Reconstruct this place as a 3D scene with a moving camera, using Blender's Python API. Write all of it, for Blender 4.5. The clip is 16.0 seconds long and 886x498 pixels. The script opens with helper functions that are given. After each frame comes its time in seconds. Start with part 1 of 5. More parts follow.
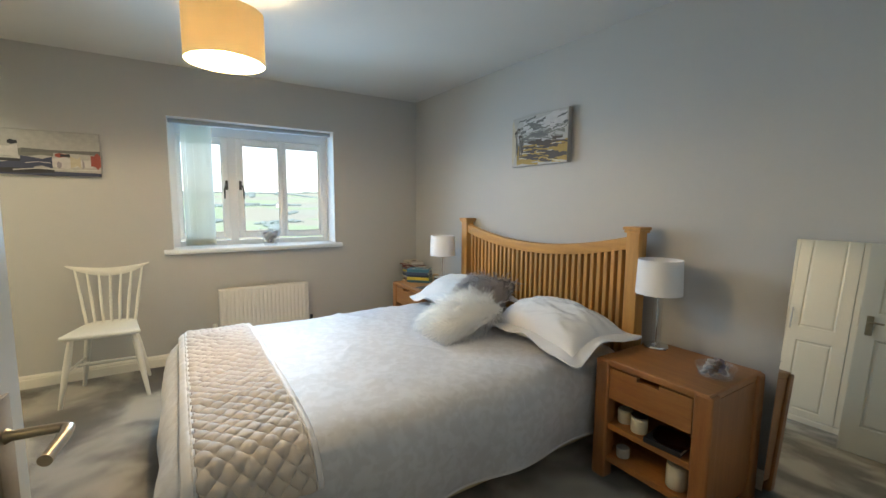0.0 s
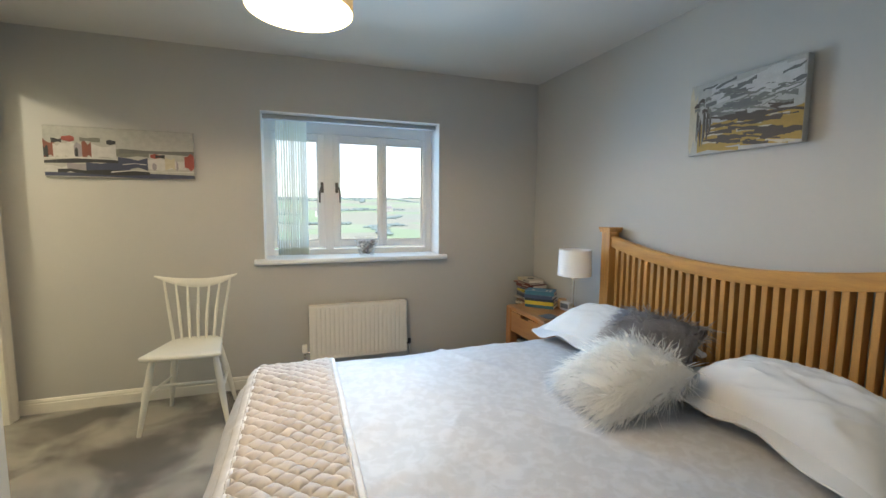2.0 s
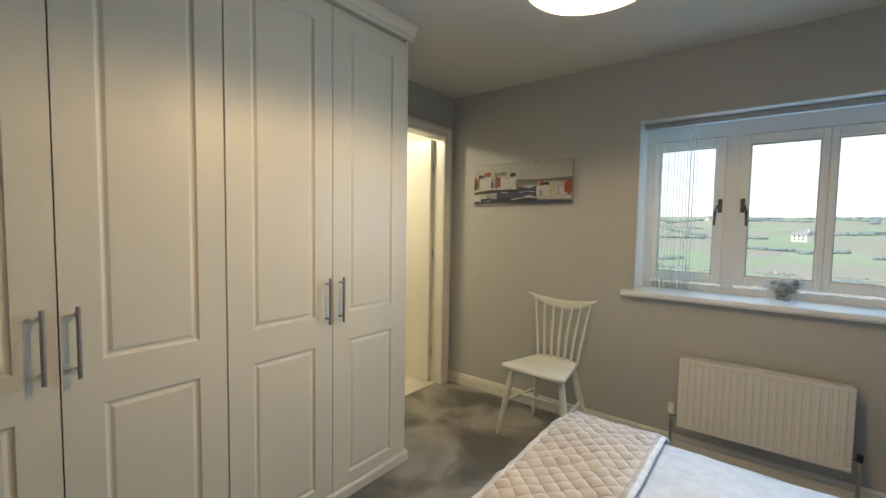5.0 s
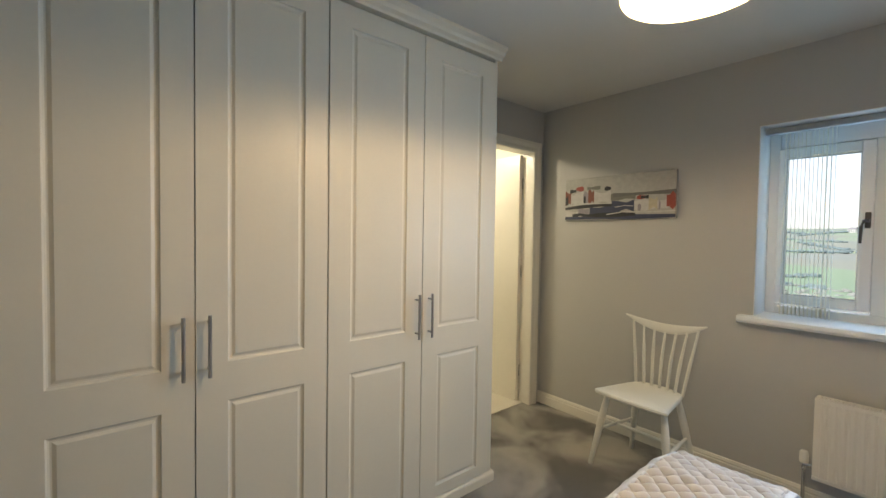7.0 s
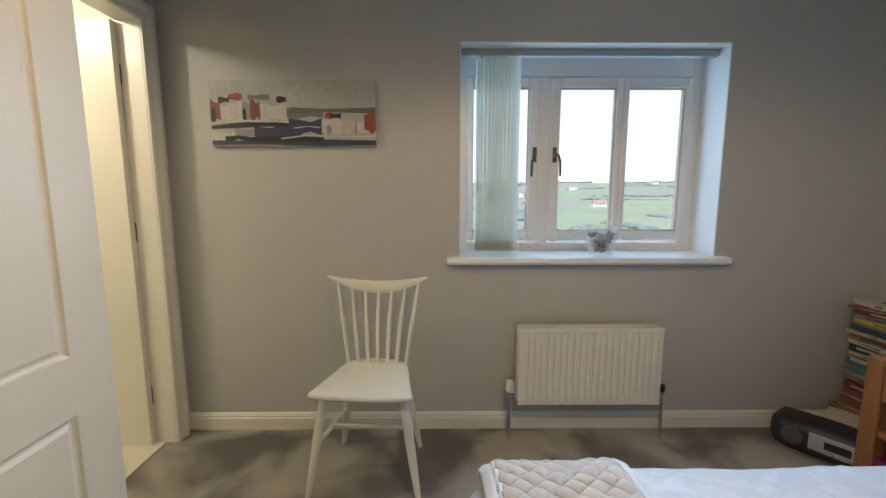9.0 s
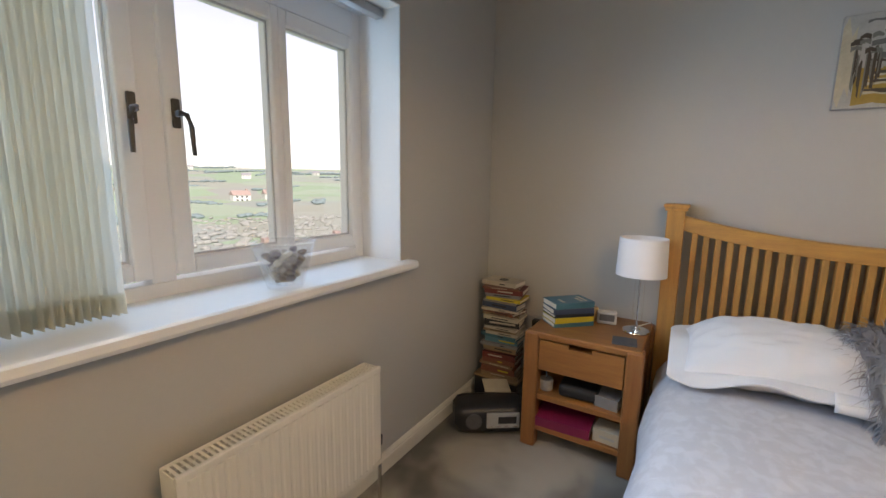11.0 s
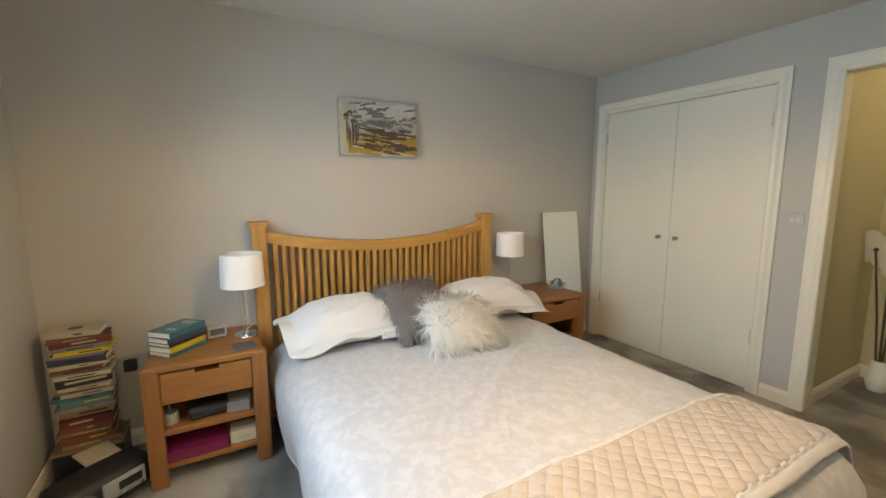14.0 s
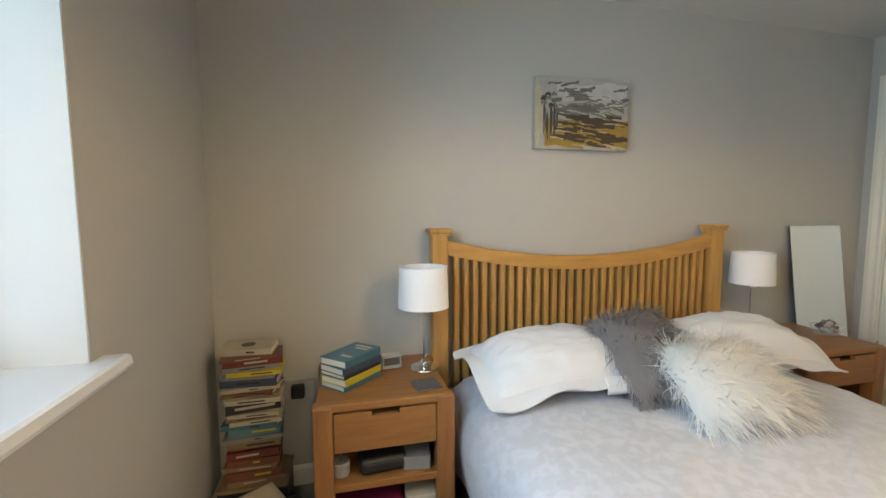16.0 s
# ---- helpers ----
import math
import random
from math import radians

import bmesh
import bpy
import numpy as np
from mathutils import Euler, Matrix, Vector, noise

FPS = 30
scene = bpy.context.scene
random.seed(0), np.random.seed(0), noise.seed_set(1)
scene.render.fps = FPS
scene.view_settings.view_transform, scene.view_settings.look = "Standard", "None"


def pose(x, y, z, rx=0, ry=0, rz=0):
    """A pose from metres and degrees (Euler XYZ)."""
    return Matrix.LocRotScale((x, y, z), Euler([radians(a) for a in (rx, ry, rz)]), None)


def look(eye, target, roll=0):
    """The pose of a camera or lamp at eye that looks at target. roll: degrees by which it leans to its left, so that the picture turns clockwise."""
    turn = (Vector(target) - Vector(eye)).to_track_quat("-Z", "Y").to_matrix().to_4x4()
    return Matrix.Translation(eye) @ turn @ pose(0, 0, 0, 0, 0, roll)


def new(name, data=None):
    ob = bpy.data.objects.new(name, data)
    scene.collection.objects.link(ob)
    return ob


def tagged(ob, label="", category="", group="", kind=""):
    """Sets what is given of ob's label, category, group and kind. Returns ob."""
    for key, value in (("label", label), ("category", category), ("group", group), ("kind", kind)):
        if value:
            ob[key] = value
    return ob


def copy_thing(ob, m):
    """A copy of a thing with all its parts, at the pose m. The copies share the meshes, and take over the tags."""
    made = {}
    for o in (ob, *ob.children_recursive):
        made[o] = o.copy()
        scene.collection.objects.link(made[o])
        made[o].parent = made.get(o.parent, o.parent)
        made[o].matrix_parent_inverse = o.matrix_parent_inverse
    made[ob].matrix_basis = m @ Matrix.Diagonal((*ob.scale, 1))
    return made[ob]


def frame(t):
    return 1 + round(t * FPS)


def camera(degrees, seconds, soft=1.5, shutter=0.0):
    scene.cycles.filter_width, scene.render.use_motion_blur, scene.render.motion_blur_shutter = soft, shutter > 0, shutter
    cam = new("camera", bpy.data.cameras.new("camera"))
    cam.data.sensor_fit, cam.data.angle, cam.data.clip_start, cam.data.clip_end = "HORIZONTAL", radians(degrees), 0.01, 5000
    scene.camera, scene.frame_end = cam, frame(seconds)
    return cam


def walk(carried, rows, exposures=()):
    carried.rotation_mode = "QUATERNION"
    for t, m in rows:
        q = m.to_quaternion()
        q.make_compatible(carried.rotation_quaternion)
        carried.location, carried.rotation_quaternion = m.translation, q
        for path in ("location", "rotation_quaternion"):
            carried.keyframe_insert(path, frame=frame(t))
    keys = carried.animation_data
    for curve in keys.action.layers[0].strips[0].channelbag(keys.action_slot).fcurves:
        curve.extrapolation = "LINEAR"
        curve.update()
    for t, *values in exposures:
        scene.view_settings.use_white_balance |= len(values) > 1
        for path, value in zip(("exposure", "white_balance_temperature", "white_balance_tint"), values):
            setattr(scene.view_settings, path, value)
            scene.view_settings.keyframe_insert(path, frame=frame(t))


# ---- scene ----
cam = camera(93.6, 16.0)
PATH = [
    (0, (0.007, -0.072, 1.283), (1.074, 1.606, 1.07), 0.4),
    (0.5, (0.036, 0.054, 1.291), (1.068, 1.754, 1.074), 0.4),
    (1, (0.085, 0.236, 1.29), (1.046, 1.976, 1.067), 0.4),
    (1.5, (0.138, 0.456, 1.284), (0.97, 2.263, 1.076), 0.4),
    (2, (0.21, 0.637, 1.282), (0.855, 2.521, 1.088), 0.4),
    (2.5, (0.301, 0.751, 1.277), (0.686, 2.705, 1.09), 0.5),
    (2.7, (0.339, 0.785, 1.278), (0.595, 2.759, 1.08), 0.3),
    (3, (0.353, 0.86, 1.264), (0.415, 2.851, 1.09), 0.7),
    (3.5, (0.374, 0.962, 1.25), (0.076, 2.933, 1.097), 0.9),
    (4, (0.428, 1.029, 1.244), (-0.233, 2.911, 1.102), 1.0),
    (4.5, (0.528, 1.044, 1.264), (-0.459, 2.779, 1.136), 1.0),
    (5, (0.609, 1.048, 1.299), (-0.622, 2.62, 1.183), 0.9),
    (5.2, (0.624, 1.046, 1.295), (-0.674, 2.565, 1.2), 0.9),
    (5.7, (0.672, 1.029, 1.33), (-0.79, 2.37, 1.25), 0.9),
    (6.2, (0.70, 1.0, 1.345), (-0.87, 2.205, 1.285), 0.9),
    (6.7, (0.668, 1.008, 1.34), (-0.915, 2.2, 1.288), 0.9),
    (7.3, (0.517, 1.114, 1.303), (-0.908, 2.515, 1.218), 0.8),
    (7.5, (0.417, 1.164, 1.288), (-0.939, 2.629, 1.183), 0.7),
    (8, (0.201, 1.321, 1.228), (-0.784, 3.054, 1.071), 0.5),
    (8.5, (0.021, 1.51, 1.237), (-0.464, 3.437, 1.018), 0.2),
    (8.7, (-0.048, 1.589, 1.234), (-0.336, 3.554, 0.995), 0.0),
    (9.2, (-0.172, 1.815, 1.234), (0.045, 3.79, 0.951), 0.1),
    (9.7, (-0.209, 2.09, 1.228), (0.475, 3.955, 0.923), 0.3),
    (10.2, (-0.201, 2.365, 1.222), (0.915, 4.01, 0.912), 0.6),
    (10.8, (-0.177, 2.63, 1.235), (1.379, 3.846, 0.921), 0.7),
    (11, (-0.149, 2.703, 1.257), (1.529, 3.743, 0.938), 0.8),
    (11.5, (-0.155, 2.821, 1.278), (1.729, 3.409, 0.954), 0.2),
    (12, (-0.254, 2.893, 1.278), (1.717, 2.98, 0.946), 0.1),
    (12.5, (-0.36, 2.948, 1.277), (1.584, 2.605, 0.96), -0.1),
    (13, (-0.438, 2.997, 1.302), (1.427, 2.344, 0.994), -0.3),
    (13.5, (-0.468, 3.039, 1.328), (1.317, 2.185, 1.034), -0.3),
    (14, (-0.475, 3.046, 1.354), (1.249, 2.073, 1.066), -0.1),
    (14.5, (-0.448, 3.023, 1.344), (1.256, 2.013, 1.069), -0.1),
    (15, (-0.294, 3.04, 1.321), (1.437, 2.074, 1.054), 0.0),
    (15.5, (-0.046, 3.116, 1.274), (1.761, 2.291, 1.044), -0.3),
    (16, (0.198, 3.231, 1.247), (2.136, 2.77, 1.071), -0.3),
]
EXPOSURES = [(0, 0.1, 6300, 10), (1.5, 0.0, 6250, 11), (2.5, -0.1, 6150, 11), (4, -0.44, 6300, 11), (5, -0.5, 6400, 11), (7.5, -0.44, 6300, 13), (8.5, -0.48, 6150, 13), (11, -0.38, 6950, 21), (11.5, -0.38, 7500, 22), (12.5, -0.17, 8500, 21), (13.5, 0.05, 8000, 16), (14.5, 0.16, 7800, 15), (15.5, 0.16, 7600, 14), (16, 0.08, 7250, 13)]
walk(cam, [(t, look(eye, target, roll)) for t, eye, target, roll in PATH], EXPOSURES)

# ---- world and light ----
world = bpy.data.worlds.new("overcast_sky")
scene.world = world
world.use_nodes = True
sky = world.node_tree.nodes.new("ShaderNodeTexSky")
sky.sky_type, sky.sun_disc = "NISHITA", False
sky.sun_elevation, sky.sun_rotation = radians(41), radians(209)
sky.air_density, sky.dust_density = 1.0, 1.0
cloud = world.node_tree.nodes.new("ShaderNodeHueSaturation")
cloud.inputs["Saturation"].default_value, cloud.inputs["Value"].default_value = 0.40, 2.1
world.node_tree.links.new(sky.outputs[0], cloud.inputs["Color"])
world.node_tree.links.new(cloud.outputs[0], world.node_tree.nodes["Background"].inputs[0])
world.node_tree.nodes["Background"].inputs[1].default_value = 0.15


def lamp(name, kind, m, power, colour, **more):
    data = bpy.data.lights.new(name, kind)
    data.energy, data.color = power, colour
    ob = new(name, data)
    ob.matrix_basis = m
    if kind == "AREA":
        data.shape, data.size, data.size_y = "RECTANGLE", more["size"], more["size_y"]
        data.spread = radians(more.get("spread", 180))
    if kind == "POINT":
        data.shadow_soft_size = more["radius"]
    if kind == "SUN":
        data.angle = radians(more["angle"])
    return ob


# the sun behind the cloud, from beyond the window and to its east
lamp("sun", "SUN", look((-5, -9, 9), (0, 0, 0)), 5.0, (1.0, 0.97, 0.92), angle=10)
# sky light that enters at the window
lamp("window_daylight", "AREA", look((0.614, 3.685, 1.46), (0.614, 0.0, 0.44)), 22.5, (0.50, 0.75, 1.0), size=1.2, size_y=0.80, spread=140)
lamp("pane_daylight", "AREA", look((0.614, 3.965, 1.43), (0.614, 0.0, 1.43)), 5.2, (0.38, 0.68, 1.0), size=1.2, size_y=0.98)
# the bulb in the ceiling shade
lamp("bulb", "POINT", pose(0.226, 2.132, 1.953), 62, (1.0, 0.72, 0.38), radius=0.036)
lamp("upper_bulb", "POINT", pose(0.226, 2.132, 2.06), 3.6, (1.0, 0.76, 0.42), radius=0.04)
lamp("ensuite_bulb", "POINT", pose(-2.1, 2.95, 2.15), 42, (1.0, 0.88, 0.62), radius=0.06)
lamp("landing_bulb", "POINT", pose(-0.3, -0.6, 2.15), 7.0, (1.0, 0.84, 0.55), radius=0.06)

# ---- materials ----


def material(name, colour, rough=0.6, var=0.06, scale=4.0, bump=0.1, fine=150.0, metal=0.0, stretch=(1, 1, 1), colour2=None, transmission=0.0,
             emit=0.0, sheen=0.0, detail=4.0, depth=0.002, spec=0.5, twist=0.0, edges=(0.3, 0.7), share=0.35):
    """A surface with soft stains (scale) and a fine grain (fine), both in parts per metre."""
    m = bpy.data.materials.new(name)
    m.use_nodes = True
    nodes, links = m.node_tree.nodes, m.node_tree.links
    b = nodes["Principled BSDF"]
    b.inputs["Roughness"].default_value, b.inputs["Metallic"].default_value = rough, metal
    b.inputs["Transmission Weight"].default_value = transmission
    b.inputs["Sheen Weight"].default_value = sheen
    b.inputs["Specular IOR Level"].default_value = spec
    co, mp = nodes.new("ShaderNodeTexCoord"), nodes.new("ShaderNodeMapping")
    mp.inputs["Scale"].default_value = stretch
    links.new(co.outputs["Object"], mp.inputs[0])
    big, small = nodes.new("ShaderNodeTexNoise"), nodes.new("ShaderNodeTexNoise")
    for n, sc in ((big, scale), (small, fine)):
        n.inputs["Scale"].default_value, n.inputs["Detail"].default_value = sc, detail
        links.new(mp.outputs[0], n.inputs["Vector"])
    big.inputs["Distortion"].default_value = twist
    ramp = nodes.new("ShaderNodeValToRGB")
    c2 = colour2 or [c * (1 - 2 * var) for c in colour]
    ramp.color_ramp.elements[0].position, ramp.color_ramp.elements[1].position = edges
    ramp.color_ramp.elements[0].color, ramp.color_ramp.elements[1].color = (*c2, 1), (*colour, 1)
    mix = nodes.new("ShaderNodeMix")
    mix.inputs["Factor"].default_value = share
    links.new(big.outputs[0], mix.inputs["A"]), links.new(small.outputs[0], mix.inputs["B"])
    links.new(mix.outputs[0], ramp.inputs[0])
    links.new(ramp.outputs[0], b.inputs["Base Color"])
    if bump:
        bp = nodes.new("ShaderNodeBump")
        bp.inputs["Strength"].default_value, bp.inputs["Distance"].default_value = bump, depth
        links.new(small.outputs[0], bp.inputs["Height"])
        links.new(bp.outputs[0], b.inputs["Normal"])
    if emit:
        b.inputs["Emission Color"].default_value, b.inputs["Emission Strength"].default_value = (*colour, 1), emit
    return m


def node_of(m, kind, **values):
    n = m.node_tree.nodes.new(kind)
    for key, value in values.items():
        n.inputs[key].default_value = value
    return n


WALL = material("grey_wall_paint", (0.505, 0.497, 0.476), 0.75, 0.02, 1.5, 0.06, 90)
WHITE = material("white_gloss_paint", (0.81, 0.775, 0.69), 0.35, 0.02, 3, 0.03, 40)
CEIL = material("white_ceiling_paint", (0.64, 0.635, 0.61), 0.85, 0.02, 2, 0.06, 120)
CARPET = material("grey_carpet", (0.41, 0.38, 0.325), 0.95, 0.1, 2.3, 0.9, 420, colour2=(0.105, 0.096, 0.082), sheen=0.25, depth=0.006, twist=0.35, edges=(0.43, 0.57), share=0.2, detail=3.2)
UPVC = material("white_window_plastic", (0.82, 0.83, 0.84), 0.3, 0.01, 3, 0.02, 60)
OAK = material("honey_oak", (0.60, 0.32, 0.085), 0.42, 0.1, 5, 0.12, 60, stretch=(9, 9, 0.7), colour2=(0.40, 0.20, 0.06))
OAK_RAIL = material("honey_oak_rail", (0.62, 0.34, 0.09), 0.42, 0.1, 5, 0.12, 60, stretch=(9, 0.7, 9), colour2=(0.43, 0.22, 0.07))
BROWN = material("brown_stained_oak", (0.34, 0.155, 0.042), 0.42, 0.1, 5, 0.12, 60, stretch=(9, 0.8, 9), colour2=(0.23, 0.09, 0.03))
BROWN_UP = material("brown_stained_oak_upright", (0.33, 0.145, 0.045), 0.42, 0.1, 5, 0.12, 60, stretch=(9, 9, 0.8), colour2=(0.23, 0.09, 0.03))
CREAM = material("cream_wardrobe_foil", (0.80, 0.73, 0.60), 0.42, 0.02, 3, 0.02, 70)
STEEL = material("brushed_steel", (0.45, 0.43, 0.41), 0.3, 0.05, 20, 0.05, 200, metal=1.0)
CHROME = material("chrome", (0.75, 0.74, 0.72), 0.12, 0.03, 20, 0.0, 200, metal=1.0)
BRASS = material("worn_brass", (0.40, 0.33, 0.23), 0.36, 0.1, 20, 0.03, 200, metal=1.0)
BRONZE = material("dark_bronze", (0.08, 0.07, 0.06), 0.4, 0.1, 20, 0.05, 200, metal=0.6)
CHAIRP = material("ivory_chair_paint", (0.80, 0.78, 0.70), 0.4, 0.03, 6, 0.05, 60)
RADP = material("white_radiator_enamel", (0.79, 0.745, 0.66), 0.35, 0.02, 4, 0.02, 60)
LINEN = material("white_cotton", (0.71, 0.72, 0.75), 0.85, 0.03, 6, 0.35, 700, sheen=0.1)
SPREAD = material("ivory_damask_bedspread", (0.55, 0.57, 0.625), 0.5, 0.1, 24, 0.35, 500, colour2=(0.485, 0.50, 0.55), sheen=0.2, detail=6.0, twist=0.6, edges=(0.46, 0.56), share=0.25)
QUILT = material("champagne_satin_quilting", (0.49, 0.445, 0.405), 0.55, 0.06, 9, 0.2, 300, sheen=0.3)
PIPING = material("ivory_satin_border", (0.62, 0.625, 0.65), 0.45, 0.03, 9, 0.1, 300, sheen=0.2)
DIVAN = material("beige_divan_fabric", (0.50, 0.42, 0.28), 0.9, 0.06, 8, 0.4, 500)
SHADE = material("white_lampshade_fabric", (0.85, 0.84, 0.85), 0.9, 0.02, 8, 0.2, 600)
BLACKP = material("black_plastic", (0.02, 0.02, 0.022), 0.4, 0.1, 10, 0.05, 200)
GREYP = material("grey_plastic", (0.40, 0.41, 0.42), 0.35, 0.05, 10, 0.05, 200)
GASKET = material("pale_grey_rubber", (0.62, 0.63, 0.65), 0.6, 0.03, 10, 0.05, 200)
SLATE = material("slate_coaster", (0.10, 0.10, 0.105), 0.7, 0.1, 20, 0.4, 120)
TILE = material("pale_floor_tile", (0.70, 0.66, 0.56), 0.35, 0.03, 6, 0.05, 60)


PANE = bpy.data.materials.new("window_glass")
PANE.use_nodes = True
PANE.node_tree.nodes.remove(PANE.node_tree.nodes["Principled BSDF"])
_clear, _gloss, _mixer = (node_of(PANE, "ShaderNode" + k) for k in ("BsdfTransparent", "BsdfGlossy", "MixShader"))
_facing, _power = node_of(PANE, "ShaderNodeLayerWeight", Blend=0.5), node_of(PANE, "ShaderNodeMath")
_power.operation, _power.inputs[1].default_value = "POWER", 4.0
_scaled = node_of(PANE, "ShaderNodeMath")
_scaled.operation, _scaled.inputs[1].default_value, _scaled.inputs[2].default_value = "MULTIPLY_ADD", 0.5, 0.03
_gloss.inputs["Roughness"].default_value = 0.01
for _a, _b in ((_facing.outputs["Facing"], _power.inputs[0]), (_power.outputs[0], _scaled.inputs[0]), (_scaled.outputs[0], _mixer.inputs[0]), (_clear.outputs[0], _mixer.inputs[1]),
               (_gloss.outputs[0], _mixer.inputs[2]), (_mixer.outputs[0], PANE.node_tree.nodes["Material Output"].inputs[0])):
    PANE.node_tree.links.new(_a, _b)
VASE = material("thick_clear_glass", (0.80, 0.88, 0.93), 0.08, 0.02, 20, 0.0, 80)
_through, _body = node_of(VASE, "ShaderNodeBsdfTransparent"), node_of(VASE, "ShaderNodeMixShader", Fac=0.12)
for _a, _b in ((_through.outputs[0], _body.inputs[1]), (VASE.node_tree.nodes["Principled BSDF"].outputs[0], _body.inputs[2]), (_body.outputs[0], VASE.node_tree.nodes["Material Output"].inputs[0])):
    VASE.node_tree.links.new(_a, _b)
MIRROR = bpy.data.materials.new("mirror_silvering")
MIRROR.use_nodes = True
_b = MIRROR.node_tree.nodes["Principled BSDF"]
_b.inputs["Base Color"].default_value, _b.inputs["Metallic"].default_value, _b.inputs["Roughness"].default_value = (0.86, 0.88, 0.86, 1), 1.0, 0.015


def translucent(name, colour, amount, rough=0.8):
    """Cloth that lets part of the light through."""
    m = material(name, colour, rough, 0.03, 10, 0.25, 500)
    nodes, links = m.node_tree.nodes, m.node_tree.links
    t, mx = nodes.new("ShaderNodeBsdfTranslucent"), nodes.new("ShaderNodeMixShader")
    t.inputs[0].default_value, mx.inputs[0].default_value = (*colour, 1), amount
    links.new(nodes["Principled BSDF"].outputs[0], mx.inputs[1]), links.new(t.outputs[0], mx.inputs[2])
    links.new(mx.outputs[0], nodes["Material Output"].inputs[0])
    return m


BLIND = translucent("cream_blind_fabric", (0.88, 0.86, 0.78), 0.72)
_sheer, _weave = node_of(BLIND, "ShaderNodeBsdfTransparent"), node_of(BLIND, "ShaderNodeMixShader", Fac=0.12)
BLIND.node_tree.links.new(BLIND.node_tree.nodes["Material Output"].inputs[0].links[0].from_socket, _weave.inputs[1])
BLIND.node_tree.links.new(_sheer.outputs[0], _weave.inputs[2])
BLIND.node_tree.links.new(_weave.outputs[0], BLIND.node_tree.nodes["Material Output"].inputs[0])
FURW = translucent("white_fur", (0.98, 0.975, 0.96), 0.4)
FURG = translucent("grey_fur", (0.42, 0.40, 0.40), 0.45)
DRUM = translucent("cream_drum_shade", (0.80, 0.70, 0.48), 0.24)
DIFFUSER = material("opal_diffuser", (1.0, 0.80, 0.50), 0.5, 0.0, 4, 0.0, 50, emit=8)

# ---- mesh tools ----


def finish(name, bm, mat, smooth=False):
    me = bpy.data.meshes.new(name)
    bm.normal_update()
    bm.to_mesh(me)
    bm.free()
    for m in mat if isinstance(mat, (list, tuple)) else (mat,):
        me.materials.append(m)
    if smooth:
        me.polygons.foreach_set("use_smooth", [True] * len(me.polygons))
        me.set_sharp_from_angle(angle=radians(38))
    return new(name, me)


def part(name, bm, mat, parent, label="", smooth=False):
    ob = finish(name, bm, mat, smooth)
    ob.parent = parent
    if label:
        ob["label"] = label
    return ob


def thing(name, m, label, category, group="", kind=""):
    ob = new(name)
    ob.matrix_basis = m
    ob.empty_display_size = 0.1
    return tagged(ob, label, category, group, kind)


def add_box(bm, x0, x1, y0, y1, z0, z1, bevel=0.0, seg=2):
    m = Matrix.LocRotScale(((x0 + x1) / 2, (y0 + y1) / 2, (z0 + z1) / 2), None, (abs(x1 - x0), abs(y1 - y0), abs(z1 - z0)))
    vs = bmesh.ops.create_cube(bm, size=1, matrix=m)["verts"]
    if bevel:
        es = list({e for v in vs for e in v.link_edges})
        bmesh.ops.bevel(bm, geom=es, offset=bevel, segments=seg, profile=0.5, affect="EDGES")
    return bm


def box(x0, x1, y0, y1, z0, z1, bevel=0.0, seg=2):
    return add_box(bmesh.new(), x0, x1, y0, y1, z0, z1, bevel, seg)


def lathe(profile, seg=32, centre=(0, 0), cap=True):
    """A body turned round z from (radius, height) pairs."""
    bm = bmesh.new()
    rings = [[bm.verts.new((centre[0] + r * math.cos(2 * math.pi * k / seg), centre[1] + r * math.sin(2 * math.pi * k / seg), z)) for k in range(seg)] for r, z in profile]
    for a, b in zip(rings, rings[1:]):
        for k in range(seg):
            bm.faces.new((a[k], a[(k + 1) % seg], b[(k + 1) % seg], b[k]))
    if cap:
        bm.faces.new(rings[0][::-1]), bm.faces.new(rings[-1])
    return bm


def add_tube(bm, points, radii, seg=10, flat=1.0):
    """A rod along points; radii one number or one a point; flat squeezes it."""
    pts = [Vector(p) for p in points]
    rs = radii if isinstance(radii, (list, tuple)) else [radii] * len(pts)
    rings = []
    for i, p in enumerate(pts):
        d = (pts[min(i + 1, len(pts) - 1)] - pts[max(i - 1, 0)]).normalized()
        side = d.cross(Vector((0, 0, 1)) if abs(d.z) < 0.9 else Vector((0, 1, 0))).normalized()
        up = side.cross(d)
        rings.append([bm.verts.new(p + rs[i] * (side * math.cos(2 * math.pi * k / seg) + flat * up * math.sin(2 * math.pi * k / seg))) for k in range(seg)])
    for a, b in zip(rings, rings[1:]):
        for k in range(seg):
            bm.faces.new((a[k], a[(k + 1) % seg], b[(k + 1) % seg], b[k]))
    bm.faces.new(rings[0][::-1]), bm.faces.new(rings[-1])
    return bm


def tube(points, radii, seg=10, flat=1.0):
    return add_tube(bmesh.new(), points, radii, seg, flat)


def add_grid(bm, rows, closed=False):
    """Skin rows of points of equal length."""
    vs = [[bm.verts.new(p) for p in row] for row in rows]
    for a, b in zip(vs, vs[1:]):
        n = len(a)
        for k in range(n if closed else n - 1):
            bm.faces.new((a[k], a[(k + 1) % n], b[(k + 1) % n], b[k]))
    return vs


def add_loft(bm, sections):
    """Closed sections joined and capped."""
    vs = add_grid(bm, sections, closed=True)
    bm.faces.new(vs[0][::-1]), bm.faces.new(vs[-1])
    return bm


